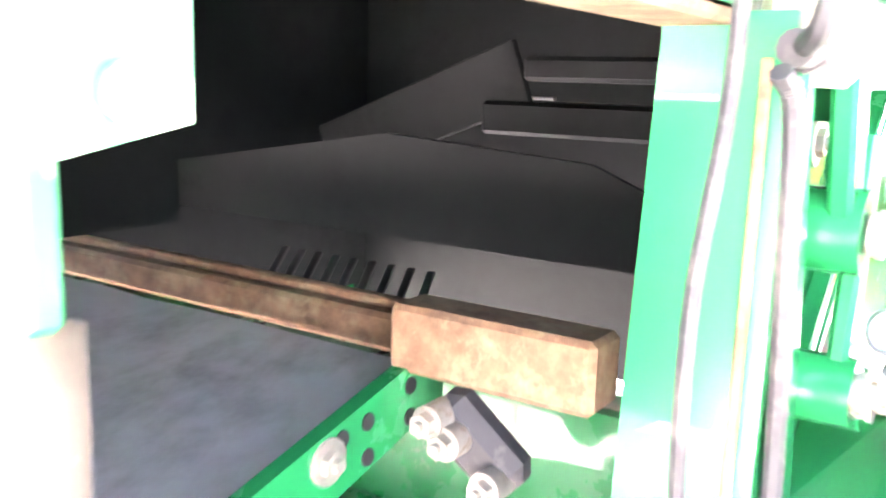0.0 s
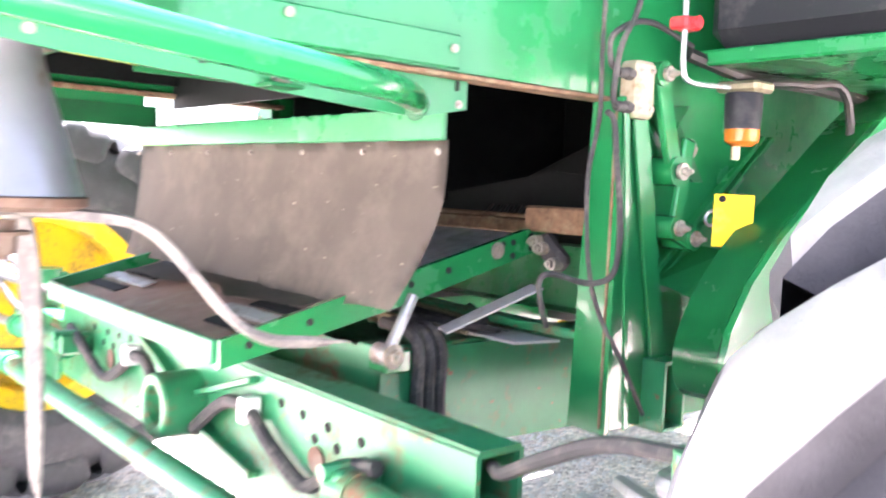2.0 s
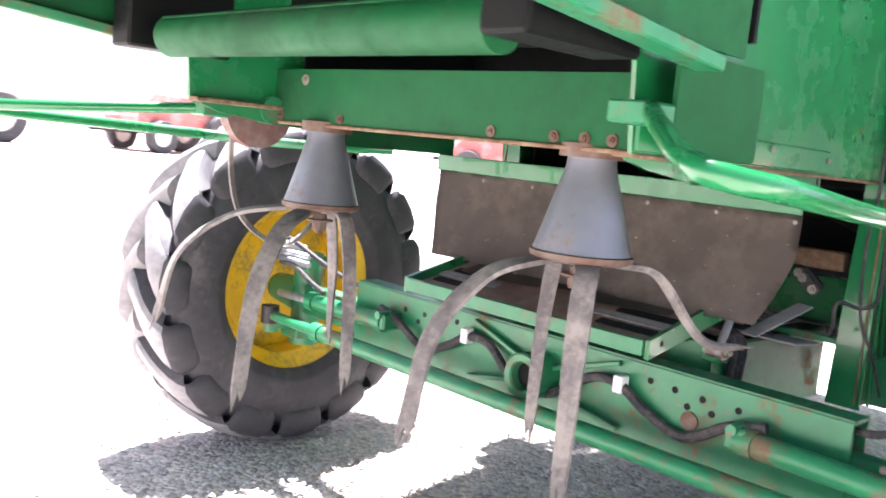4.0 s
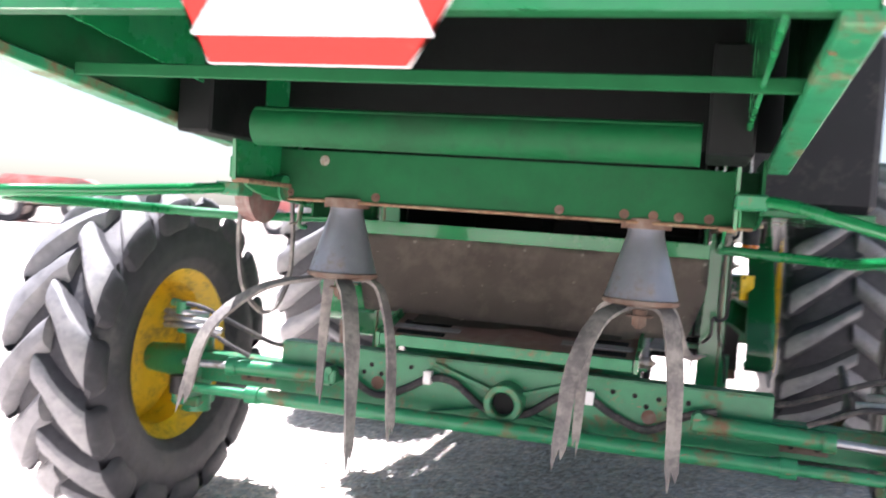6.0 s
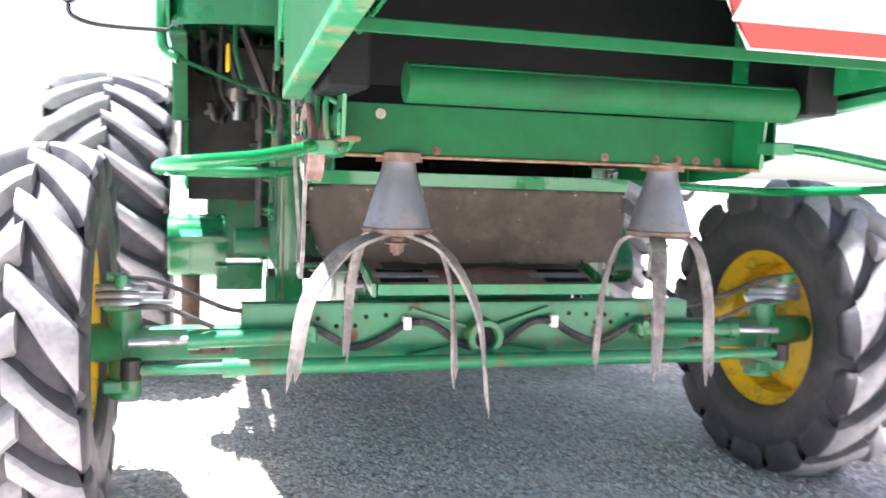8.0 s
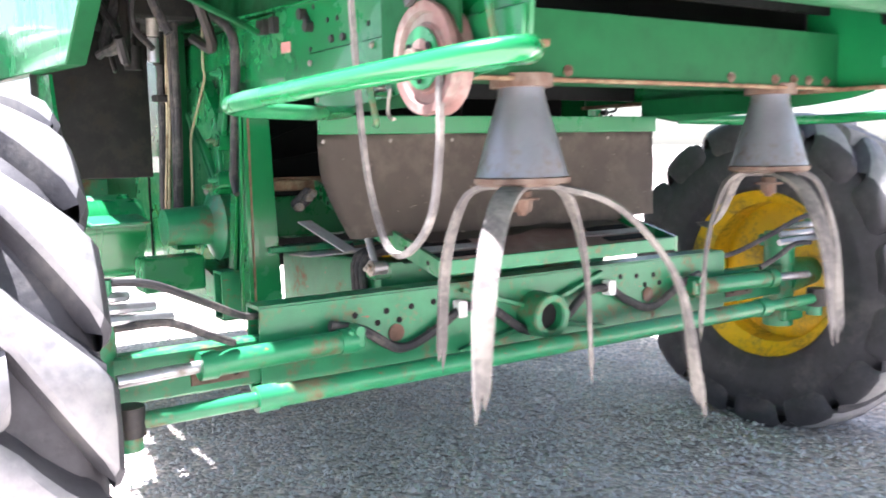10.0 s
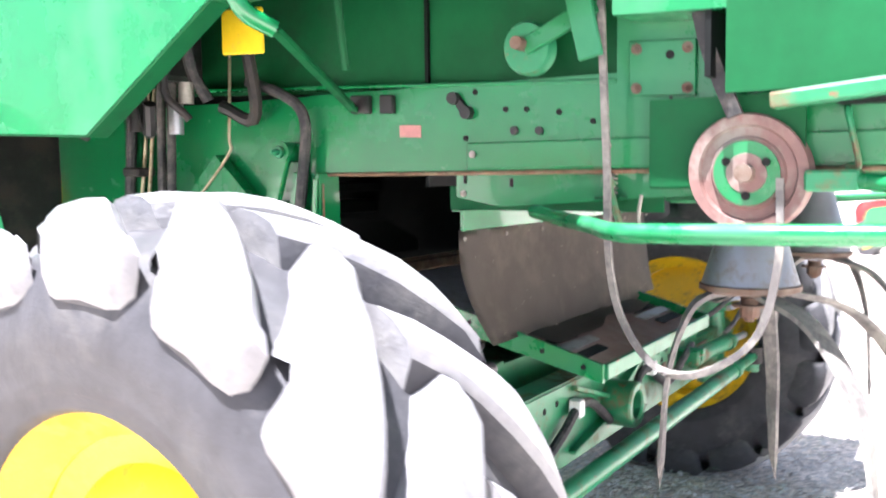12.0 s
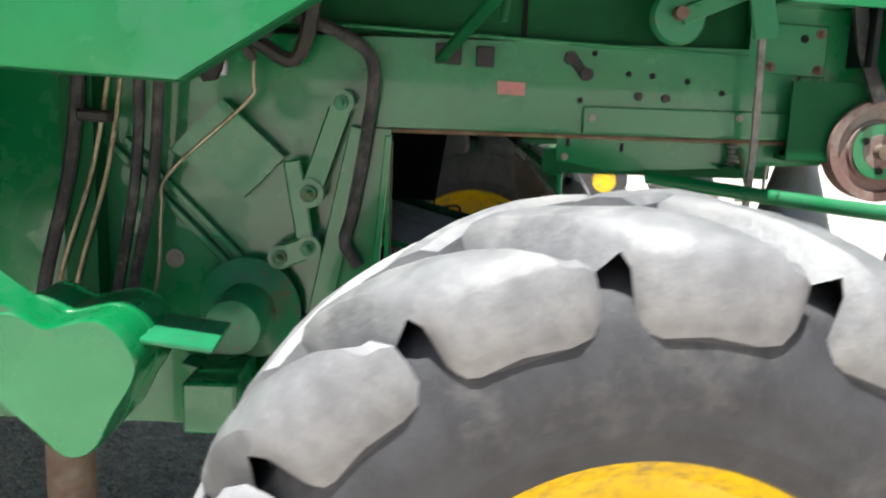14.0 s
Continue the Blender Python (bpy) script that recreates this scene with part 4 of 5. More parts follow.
part("rolled_beam", bm, GREEN_SHADED, hood, "green rolled cross beam")
for x0 in (-0.60, 0.58):
    bm = B()
    box(bm, (x0 - 0.05, -0.86, 1.33), (x0 + 0.04, -0.60, 1.55), 0.006)
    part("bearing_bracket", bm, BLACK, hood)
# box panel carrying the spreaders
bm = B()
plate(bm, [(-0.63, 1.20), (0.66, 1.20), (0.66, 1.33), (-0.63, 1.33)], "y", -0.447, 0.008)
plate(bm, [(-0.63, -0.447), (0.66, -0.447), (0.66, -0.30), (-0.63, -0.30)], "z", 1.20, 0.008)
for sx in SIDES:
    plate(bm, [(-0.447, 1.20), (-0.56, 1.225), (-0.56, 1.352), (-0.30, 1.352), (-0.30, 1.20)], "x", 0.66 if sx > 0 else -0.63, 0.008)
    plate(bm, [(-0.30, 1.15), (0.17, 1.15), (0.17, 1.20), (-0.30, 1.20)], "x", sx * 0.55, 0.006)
# the box takes the darker copy, which paints in the hood's shade
spreader_box = part("spreader_box", bm, GREEN_SHADED, combine, "green folded cross box under the hood")
bm = B()
box(bm, (-0.62, -0.46, 1.191), (0.65, -0.435, 1.199), 0.002)
part("rusty_lip", bm, RUST_EDGE, spreader_box, "rust-stained bottom lip")
for x0 in (0.19, 0.35, 0.42, 0.48, 0.55, -0.3, -0.55):
    bm = B()
    bolt(bm, (x0, -0.452, 1.213), (0, -1, 0), 0.007)
    part("bolt", bm, RUST, spreader_box)
bm = B()
bolt(bm, (-0.453, -0.452, 1.304), (0, -1, 0), 0.008)
part("bolt", bm, ZINC, spreader_box)


# ---------------------------------------------------------------- straw spreaders
def spreader(x0, y0, twist, label):
    zt, zb = 1.195, 1.008
    bm = B()
    prof = [(0.044, zt), (0.046, zt - 0.03), (0.050, zt - 0.045), (0.088, zb + 0.012), (0.092, zb), (0.085, zb), (0.047, zt - 0.05), (0.040, zt)]
    lathe(bm, [(r, z) for r, z in prof], (0, 0, 0), "z", 40)
    ob = part("straw_spreader", bm, CONE, combine, label)
    ob.location = (x0, y0, 0)
    bm = B()
    cyl(bm, (0, 0, zt - 0.015), (0, 0, zt + 0.01), 0.062, 24)
    part("top_flange", bm, RUST, ob, "rusty mounting flange")
    bm = B()
    lathe(bm, [(0.0, zb - 0.018), (0.082, zb - 0.018), (0.096, zb - 0.012), (0.096, zb - 0.002), (0.082, zb), (0, zb)], (0, 0, 0), "z", 36)
    part("spreader_disc", bm, RUST, ob, "rusty spreader disc")
    bm = B()
    cyl(bm, (0, 0, zb - 0.03), (0, 0, zb - 0.07), 0.018, 14)
    bolt(bm, (0, 0, zb - 0.045), (0, 0, -1), 0.02, 0.02)
    part("hub_nut", bm, RUST, ob)
    for k, (ang, reach, drop, wide, lay) in enumerate(twist):
        a = radians(ang)
        d = Vector((math.cos(a), math.sin(a), 0))
        side = Vector((-math.sin(a), math.cos(a), 0))
        shape = ((0.45, 0.12), (0.85, 0.5), (1.0, 1.08)) if not lay else ((0.3, 0.12), (0.62, 0.78), (0.8, 1.0), (1.0, 1.03))
        pts = [d * 0.02 + Vector((0, 0, zb - 0.018)), d * 0.085 + Vector((0, 0, zb - 0.022))]
        pts += [d * (0.085 + u * reach) + side * 0.02 * u * (-1) ** k + Vector((0, 0, zb - 0.022 - v * drop)) for u, v in shape]
        bm = B()
        line = glide(pts, 8)
        rings = []
        for i, q in enumerate(line):
            t = i / (len(line) - 1)
            g = (line[min(i + 1, len(line) - 1)] - line[max(i - 1, 0)]).normalized()
            x = (side - g * side.dot(g)).normalized()
            y = g.cross(x)
            turn = 0.9 * t * t * (1 if k % 2 else -1)
            x, y = x * math.cos(turn) + y * math.sin(turn), y * math.cos(turn) - x * math.sin(turn)
            w = wide * (1 - 0.30 * t ** 3) * (1 + 0.10 * noise.noise((t * 9, k, x0))) / 2
            h = 0.0075 * (1 - 0.35 * t)
            rings.append([bm.verts.new(q + x * (w * u) + y * (h * v)) for u, v in ((1, 0.7), (0, 1.1), (-1, 0.7), (-1, -0.7), (0, -1.1), (1, -0.7))])
        for p, q in zip(rings, rings[1:]):
            for j in range(6):
                bm.faces.new((p[j], p[(j + 1) % 6], q[(j + 1) % 6], q[j]))
        bm.faces.new(rings[0])
        # split, frayed end
        e = rings[-1]
        fall = (line[-1] - line[-2]).normalized() * 0.03
        for tri_, u in (((0, 1, 4, 5), 1.0), ((1, 2, 3, 4), 1.9)):
            tip = sum((e[j].co for j in tri_), Vector()) / 4 + fall * u
            tv = bm.verts.new(tip)
            for m in range(4):
                bm.faces.new((e[tri_[m]], e[tri_[(m + 1) % 4]], tv))
        part("rubber_bat", bm, STRAP, ob, "frayed grey rubber bat hanging from the disc", smooth=60)
    return ob


spreader(-0.393, -0.42, ((219, 0.315, 0.28, 0.044, 0), (134, 0.09, 0.31, 0.032, 0), (296, 0.26, 0.345, 0.044, 0), (2, 0.085, 0.345, 0.036, 0)), "grey steel spreader cone with drooping rubber bats")
spreader(0.403, -0.40, ((239, 0.22, 0.29, 0.046, 0), (316, 0.085, 0.34, 0.044, 0), (62, 0.28, 0.15, 0.024, 1), (157, 0.08, 0.34, 0.032, 0)), "grey steel spreader cone with frayed rubber bats")

# ---------------------------------------------------------------- guard rails
RAILS = {-1: [(-0.580, -0.045, 1.150), (-0.68, -0.15, 1.142), (-0.80, -0.265, 1.138), (-0.93, -0.35, 1.139), (-0.985, -0.44, 1.142), (-0.99, -0.70, 1.147), (-0.98, -0.97, 1.153), (-0.95, -1.065, 1.16), (-0.90, -1.07, 1.166), (-0.80, -0.94, 1.178), (-0.70, -0.74, 1.198), (-0.645, -0.63, 1.21)],
         1: [(0.590, 0.062, 1.139), (0.71, -0.03, 1.133), (0.81, -0.12, 1.129), (0.87, -0.20, 1.128), (0.905, -0.31, 1.13), (0.955, -0.60, 1.146), (0.98, -0.83, 1.163), (0.965, -0.925, 1.171), (0.92, -0.93, 1.182), (0.81, -0.81, 1.215), (0.71, -0.69, 1.246), (0.65, -0.605, 1.258)]}
for sx in SIDES:
    bm = B()
    tube(bm, RAILS[sx], 0.0142, 12, 8)
    rail = part("guard_rail", bm, GREEN, combine, "bent green tubular guard rail, sun-bleached on top")
    bm = B()
    foot = 1.192 if sx < 0 else 1.235
    box(bm, (sx * 0.668, -0.645, foot), (sx * 0.60, -0.565, foot + 0.034), 0.004)
    part("rail_foot", bm, GREEN_WORN, rail)


# unseen grain tank, added over the body and sized for its shade on the yard
bm = B()
plate(bm, [(-0.95, 2.15), (-0.95, 2.85), (1.33, 2.85), (1.33, 2.25), (1.25, 2.15)], "y", 1.45, 2.7)
part("grain_tank", bm, GREEN, combine, "broad green grain tank over the body, unseen, cut to cast its shade")

# ---------------------------------------------------------------- slow vehicle sign and decals
def tri(s, cut, cy):
    """A triangle with its corners cut off, as (x, z) points."""
    h = s * math.sqrt(3) / 2
    v = [Vector((-s / 2, 0)), Vector((s / 2, 0)), Vector((0, h))]
    out = []
    for i in range(3):
        a, b, c = v[i - 1], v[i], v[(i + 1) % 3]
        out += [b + (a - b).normalized() * cut, b + (c - b).normalized() * cut]
    return [(p.x, p.y + cy) for p in out]


sgn = empty("slow_vehicle_sign", (0.011, HY - 0.012, 1.358), "triangular slow vehicle sign, red border round a bleached pale centre", "warning sign")
bm = B()
plate(bm, tri(0.50, 0.105, 0.0), "y", 0, 0.003)
part("backing", bm, WHITE, sgn, "pale aluminium backing edge")
bm = B()
o, i_ = tri(0.492, 0.103, 0.002), tri(0.352, 0.004, 0.040)
vo = [bm.verts.new((a, -0.003, c)) for a, c in o]
vi = [bm.verts.new((a, -0.003, c)) for a, c in i_]
vo2 = [bm.verts.new((a, -0.0018, c)) for a, c in o]
for k in range(6):
    j = (k + 1) % 6
    bm.faces.new((vo[k], vo[j], vi[j], vi[k]))
    bm.faces.new((vo[k], vo2[k], vo2[j], vo[j]))
part("red_border", bm, SIGN_RED, sgn, "red reflective border")
bm = B()
plate(bm, tri(0.355, 0.004, 0.039), "y", -0.0027, 0.0012)
part("centre", bm, SIGN_MID, sgn, "bleached white centre")


def decal(name, label, x0, z0, w, h, band):
    d = empty(name, (x0, HY - 0.0055, z0), label, "warning label")
    bm = B()
    box(bm, (-w / 2, 0, -h / 2), (w / 2, 0.0015, h / 2), 0)
    part("yellow_ground", bm, YELLOW_LABEL, d)
    bm = B()
    box(bm, (-w / 2 + 0.004, -0.0012, -h / 2 + band), (w / 2 - 0.004, 0, h / 2 - 0.004), 0)
    part("white_field", bm, WHITE, d)
    return d


d = decal("warning_decal", "small yellow and white warning decal with a dark sign on it", 0.535, 1.62, 0.095, 0.13, 0.035)
bm = B()
for a, b in (((-0.006, 0.022), (0.006, -0.008)), ((0.006, -0.008), (-0.02, -0.022)), ((0.004, -0.004), (0.022, -0.018)), ((-0.006, 0.018), (0.02, 0.006)), ((-0.006, 0.02), (-0.024, 0.008))):
    obox(bm, (a[0], -0.0018, a[1]), (b[0], -0.0018, b[1]), 0.004, 0.001, (0, 1, 0), 0)
part("dark_strokes", bm, INK, d)
decal("warning_decal", "small yellow framed warning decal", -0.615, 1.625, 0.07, 0.10, 0.012)

# ---------------------------------------------------------------- left side: pulley, plates, shield
SITE["now"] = site_left
bm = B()
c0 = (-0.655, -0.375, 1.205)
lathe(bm, [(0.0, 0.010), (0.028, 0.010), (0.031, 0.0), (0.050, 0.003), (0.053, -0.003), (0.066, -0.003), (0.069, 0.005), (0.083, 0.006), (0.085, 0.0), (0.080, -0.015), (0.085, -0.030), (0.033, -0.030), (0.0, -0.030)], c0, "x", 56)
for v in bm.verts:
    v.co.x = 2 * c0[0] - v.co.x
pul = part("belt_pulley", bm, PULLEY_RED, combine, "round belt pulley, green centre and worn red primer rim")
bm = B()
lathe(bm, [(0.0, 0.0), (0.046, 0.0), (0.046, 0.003), (0.0, 0.003)], (c0[0] - 0.009, c0[1], c0[2]), "x", 40)
part("pulley_face", bm, GREEN, pul, "green pulley face")
bm = B()
cyl(bm, (c0[0] - 0.005, c0[1], c0[2]), (c0[0] - 0.030, c0[1], c0[2]), 0.013, 14)
part("pulley_shaft", bm, RUST, pul)
bm = B()
cyl(bm, (c0[0] + 0.03, c0[1], c0[2]), (c0[0] + 0.08, c0[1], c0[2]), 0.03, 16)
part("pulley_bearing", bm, GREEN_WORN, pul)
for k in range(3):
    bm = B()
    a = 2.1 * k + 0.5
    hole(bm, (c0[0] - 0.0125, c0[1] + 0.032 * math.cos(a), c0[2] + 0.032 * math.sin(a)), (-1, 0, 0), 0.006)
    part("pulley_hole", bm, HOLE, pul)
bm = B()
tube(bm, [(-0.672, -0.305, 1.45), (-0.670, -0.325, 1.37), (-0.668, -0.36, 1.285)], 0.022, flat=0.01, side=(0, 1, 0.3), step=4)
part("drive_belt", bm, RUBBER, pul, "dark drive belt")
# loose belt hanging behind the rail
bm = B()
tube(bm, [(-0.665, -0.155, 1.50), (-0.665, -0.16, 1.36), (-0.66, -0.165, 1.20), (-0.65, -0.165, 1.06), (-0.645, -0.185, 0.97), (-0.65, -0.24, 0.905), (-0.655, -0.31, 0.905), (-0.66, -0.39, 0.97), (-0.662, -0.42, 1.08), (-0.66, -0.42, 1.20)], 0.0105, flat=0.008, side=(0, 1, 0.2), step=8)
tagged(part("loose_belt", bm, STRAP, None, "slack dusty drive belt hanging in a loop beside the machine"), category="belt")
bm = B()
box(bm, (-0.609, -0.288, 1.318), (-0.616, -0.182, 1.403), 0.003)
acc = part("access_plate", bm, GREEN, combine, "small square green access plate")
for q in ((-0.195, 1.39), (-0.275, 1.39), (-0.195, 1.33), (-0.275, 1.33)):
    bm = B()
    bolt(bm, (-0.616, *q), (-1, 0, 0), 0.005)
    part("bolt", bm, RUST, acc)
bm = B()
hole(bm, (-0.616, -0.248, 1.38), (-1, 0, 0), 0.007)
part("plate_hole", bm, HOLE, acc)
bm = B()
box(bm, (-0.611, 0.215, 1.25), (-0.6095, 0.262, 1.272), 0)
tagged(part("faded_decal", bm, PINK, None, "faded pinkish red decal on the green side sheet"), category="label")
for q in ((0.0, 1.30), (0.04, 1.30), (-0.06, 1.295), (-0.42, 1.34), (-0.37, 1.31), (0.1, 1.33), (0.12, 1.25), (-0.12, 1.28)):
    bm = B()
    hole(bm, (-0.6095, *q), (-1, 0, 0), 0.005)
    part("panel_hole", bm, HOLE, combine)
# ledge and upper sheets on the left side
bm = B()
box(bm, (-0.571, -0.16, 1.340), (-0.613, 0.98, 1.347), 0.002)
part("panel_ledge", bm, GREEN, combine, "folded ledge at the top of the side sheet")
bm = B()
plate(bm, [(-0.17, 1.335), (-0.17, 1.80), (1.3, 1.80), (1.3, 1.335)], "x", -0.574, 0.005)
plate(bm, [(-0.574, 1.345), (-0.605, 1.345), (-0.605, 1.80), (-0.574, 1.80)], "y", -0.165, 0.006)
part("recessed_sheet", bm, GREEN_SHADED, combine, "shaded green sheet set back under the shield")
# clips and catches on the left side sheet
for y0, y1 in ((0.369, 0.325), (0.300, 0.270)):
    bm = B()
    box(bm, (-0.609, y1, 1.293), (-0.622, y0, 1.327), 0.002)
    part("hinge_clip", bm, DARK_STEEL, combine, "grimy dark clip")
bm = B()
obox(bm, (-0.612, 0.136, 1.318), (-0.612, 0.118, 1.296), 0.010, 0.016, (0, 1, 0))
cyl(bm, (-0.609, 0.140, 1.319), (-0.624, 0.140, 1.319), 0.011, 14)
cyl(bm, (-0.609, 0.113, 1.294), (-0.624, 0.113, 1.294), 0.011, 14)
part("panel_catch", bm, DARK_STEEL, combine, "dark turn catch on the side sheet")
for y0 in (0.022, -0.025):
    bm = B()
    cyl(bm, (-0.609, y0, 1.264), (-0.615, y0, 1.264), 0.007, 12)
    part("rubber_plug", bm, RUBBER, combine)
bm = B()
box(bm, (-0.609, -0.250, 1.215), (-0.612, -0.246, 1.40), 0)
part("panel_seam", bm, DARK_STEEL, combine)
bm = B()
tube(bm, [(-0.618, -0.205, 1.165), (-0.622, -0.202, 1.135), (-0.622, -0.207, 1.118), (-0.63, -0.235, 1.115)], 0.003, 6, 3)
part("spring_hook", bm, ZINC, combine, "bent wire spring hook")
bm = B()
plate(bm, [(-0.19, 1.43), (-0.49, 1.43), (-0.49, 1.95), (-0.19, 1.95)], "x", -0.70, 0.008)
box(bm, (-0.70, -0.49, 1.43), (-0.61, -0.19, 1.438), 0.002)
plate(bm, [(-0.49, 1.36), (-0.66, 1.36), (-0.66, 1.95), (-0.49, 1.95)], "x", -0.685, 0.008)
part("upper_cover", bm, GREEN, combine, "green upper cover sheet")
# idler above the panel
bm = B()
lathe(bm, [(0, 0.0), (0.04, 0.0), (0.044, 0.008), (0.038, 0.016), (0.044, 0.024), (0.04, 0.032), (0, 0.032)], (-0.66, -0.025, 1.395), "x", 30)
idl = part("idler_wheel", bm, GREEN_WORN, combine, "green grooved idler wheel")
bm = B()
obox(bm, (-0.665, -0.025, 1.395), (-0.665, -0.15, 1.455), 0.012, 0.028, (0, 1, 0))
part("idler_arm", bm, GREEN, idl)
bm = B()
cyl(bm, (-0.66, -0.022, 1.40), (-0.69, -0.022, 1.40), 0.011, 10)
part("idler_bolt", bm, RUST, idl)
bm = B()
obox(bm, (-0.70, -0.125, 1.50), (-0.70, -0.155, 1.37), 0.01, 0.04, (0, 1, 0))
part("cover_strut", bm, GREEN, combine)
# latch and hook at the rear of the left panel
for q in ((-0.50, 1.29), (-0.155, 1.18)):
    bm = B()
    tube(bm, [(-0.61, q[0], q[1]), (-0.63, q[0], q[1] + 0.005), (-0.632, q[0] - 0.01, q[1] - 0.03), (-0.63, q[0] - 0.02, q[1] - 0.07), (-0.62, q[0], q[1] - 0.075)], 0.006, 8)
    part("latch", bm, GREEN_WORN, combine, "small bent latch")
# engine side shield
bm = B()
SH = -0.953
pts = [(2.2, 1.24), (0.702, 1.24), (0.378, 1.456), (0.085, 1.465), (-0.04, 1.49), (-0.04, 1.545), (0.36, 1.545), (2.2, 1.50)]
plate(bm, pts, "x", SH, 0.008)
shield = part("engine_shield", bm, GREEN, combine, "large smooth green engine side shield")
bm = B()
for a, b in (((2.2, 1.24), (0.702, 1.24)), ((0.702, 1.24), (0.378, 1.456)), ((0.378, 1.456), (0.085, 1.465))):
    obox(bm, (SH + 0.02, *a), (SH + 0.02, *b), 0.008, 0.045, (1, 0, 0), 0.002)
part("shield_return", bm, GREEN_SHADED, shield)
# curved corner from the shield in to the body
bm = B()
arc = [(-0.953, 0.085), (-0.942, -0.01), (-0.91, -0.07), (-0.86, -0.115), (-0.76, -0.16), (-0.68, -0.19)]
lo = [bm.verts.new((x, y, 1.467)) for x, y in arc]
hi = [bm.verts.new((x, y, 1.545)) for x, y in arc]
for k in range(len(arc) - 1):
    bm.faces.new((lo[k], lo[k + 1], hi[k + 1], hi[k]))
bmesh.ops.solidify(bm, geom=bm.faces[:], thickness=0.006)
part("shield_corner", bm, GREEN, shield, smooth=50)
bm = B()
plate(bm, [(-0.95, 0.36), (-0.61, 0.36), (-0.61, -0.20), (-0.76, -0.155), (-0.91, -0.065), (-0.95, 0.085)], "z", 1.545, 0.006)
plate(bm, [(-0.95, 2.2), (-0.61, 2.2), (-0.61, 0.36), (-0.95, 0.36)], "z", 1.545, 0.006)
part("shield_deck", bm, GREEN_SHADED, shield)
bm = B()
plate(bm, [(2.2, 1.505), (0.36, 1.55), (-0.03, 1.55), (-0.03, 2.0), (2.2, 2.0)], "x", SH + 0.02, 0.008)
upper = part("stripe_panel", bm, WHITE, shield, "pale upper side panel with dark stripes")
for y0, y1 in ((0.595, 0.612), (0.565, 0.578), (0.54, 0.548), (0.52, 0.526)):
    bm = B()
    box(bm, (SH + 0.014, y0, 1.56), (SH + 0.0155, y1, 1.80), 0)
    part("dark_stripe", bm, INK, upper)
bm = B()
box(bm, (SH + 0.014, 0.625, 1.513), (SH + 0.0155, 1.75, 1.60), 0)
band = part("dark_band", bm, INK, upper, "dark band with pale blocks")
for k in range(11):
    bm = B()
    box(bm, (SH + 0.0125, 0.640 + 0.10 * k, 1.523), (SH + 0.0138, 0.640 + 0.10 * k + (0.082, 0.075, 0.078)[k % 3], 1.585), 0)
    part("pale_block", bm, WHITE, band)
for y0, y1, m in ((0.0, 0.04, ORANGE), (-0.05, 0.0, YELLOW_LABEL)):
    bm = B()
    box(bm, (SH - 0.004, y0, 1.55), (SH + 0.016, y1, 1.61), 0.003)
    part("side_marker", bm, m, upper, "orange side marker" if m is ORANGE else "yellow reflector strip")
# mirror arm hanging at the shield
bm = B()
tube(bm, [(-0.98, 0.315, 1.75), (-0.98, 0.31, 1.58), (-0.98, 0.305, 1.48), (-0.97, 0.29, 1.43), (-0.93, 0.265, 1.405)], 0.015, 12)
part("handrail", bm, GREEN, shield, "bent green handrail tube")
bm = B()
obox(bm, (-0.93, 0.265, 1.405), (-0.62, 0.36, 1.30), 0.010, 0.02, (0, 1, 0))
tube(bm, [(-0.78, 0.27, 1.53), (-0.78, 0.26, 1.44), (-0.76, 0.265, 1.36)], 0.007, 8)
part("stay", bm, GREEN_SHADED, combine)
bm = B()
box(bm, (-0.80, 0.42, 1.39), (-0.79, 0.52, 1.47), 0.003)
part("amber_plate", bm, YELLOW_LABEL, combine, "yellow plate under the shield")

SITE["now"] = None
# amber beacon on a thin arm beside the shield
bea = empty("amber_beacon", (-1.30, 0.27, 1.66), "round amber warning lamp on a thin dark arm", "lamp")
bm = B()
lathe(bm, [(0.0, 0.075), (0.018, 0.071), (0.031, 0.055), (0.036, 0.035), (0.033, 0.014), (0.026, 0.004), (0.0, 0.004)], (0, 0, 0), "z", 24)
part("lens", bm, ORANGE, bea, "amber plastic lens")
bm = B()
lathe(bm, [(0.0, 0.004), (0.022, 0.004), (0.022, -0.014), (0.010, -0.022), (0.0, -0.022)], (0, 0, 0), "z", 20)
part("lamp_base", bm, DARK_STEEL, bea)
bm = B()
tube(bm, [(0, 0, -0.02), (0.012, 0.0, -0.06), (0.10, 0.02, -0.08), (0.345, 0.03, -0.08)], 0.007, 8)
part("arm", bm, DARK_STEEL, bea, "thin dark arm")

# ---------------------------------------------------------------- left front: pipes, hoses, drive shield
SITE["now"] = site_left
bm = B()
plate(bm, [(0.935, 0.75), (0.935, 1.51), (0.99, 1.51), (0.99, 0.75)], "x", -0.63, 0.05)
part("front_bulkhead", bm, GREEN_SHADED, combine, "shaded green bulkhead")
# dark plate added to stand for the shade deep in the engine bay
bm = B()
box(bm, (-0.945, 1.30, 0.93), (-0.61, 1.308, 1.54), 0.002)
part("engine_bay_wall", bm, DARK_STEEL, combine, "dark plate standing for the shaded engine bay")
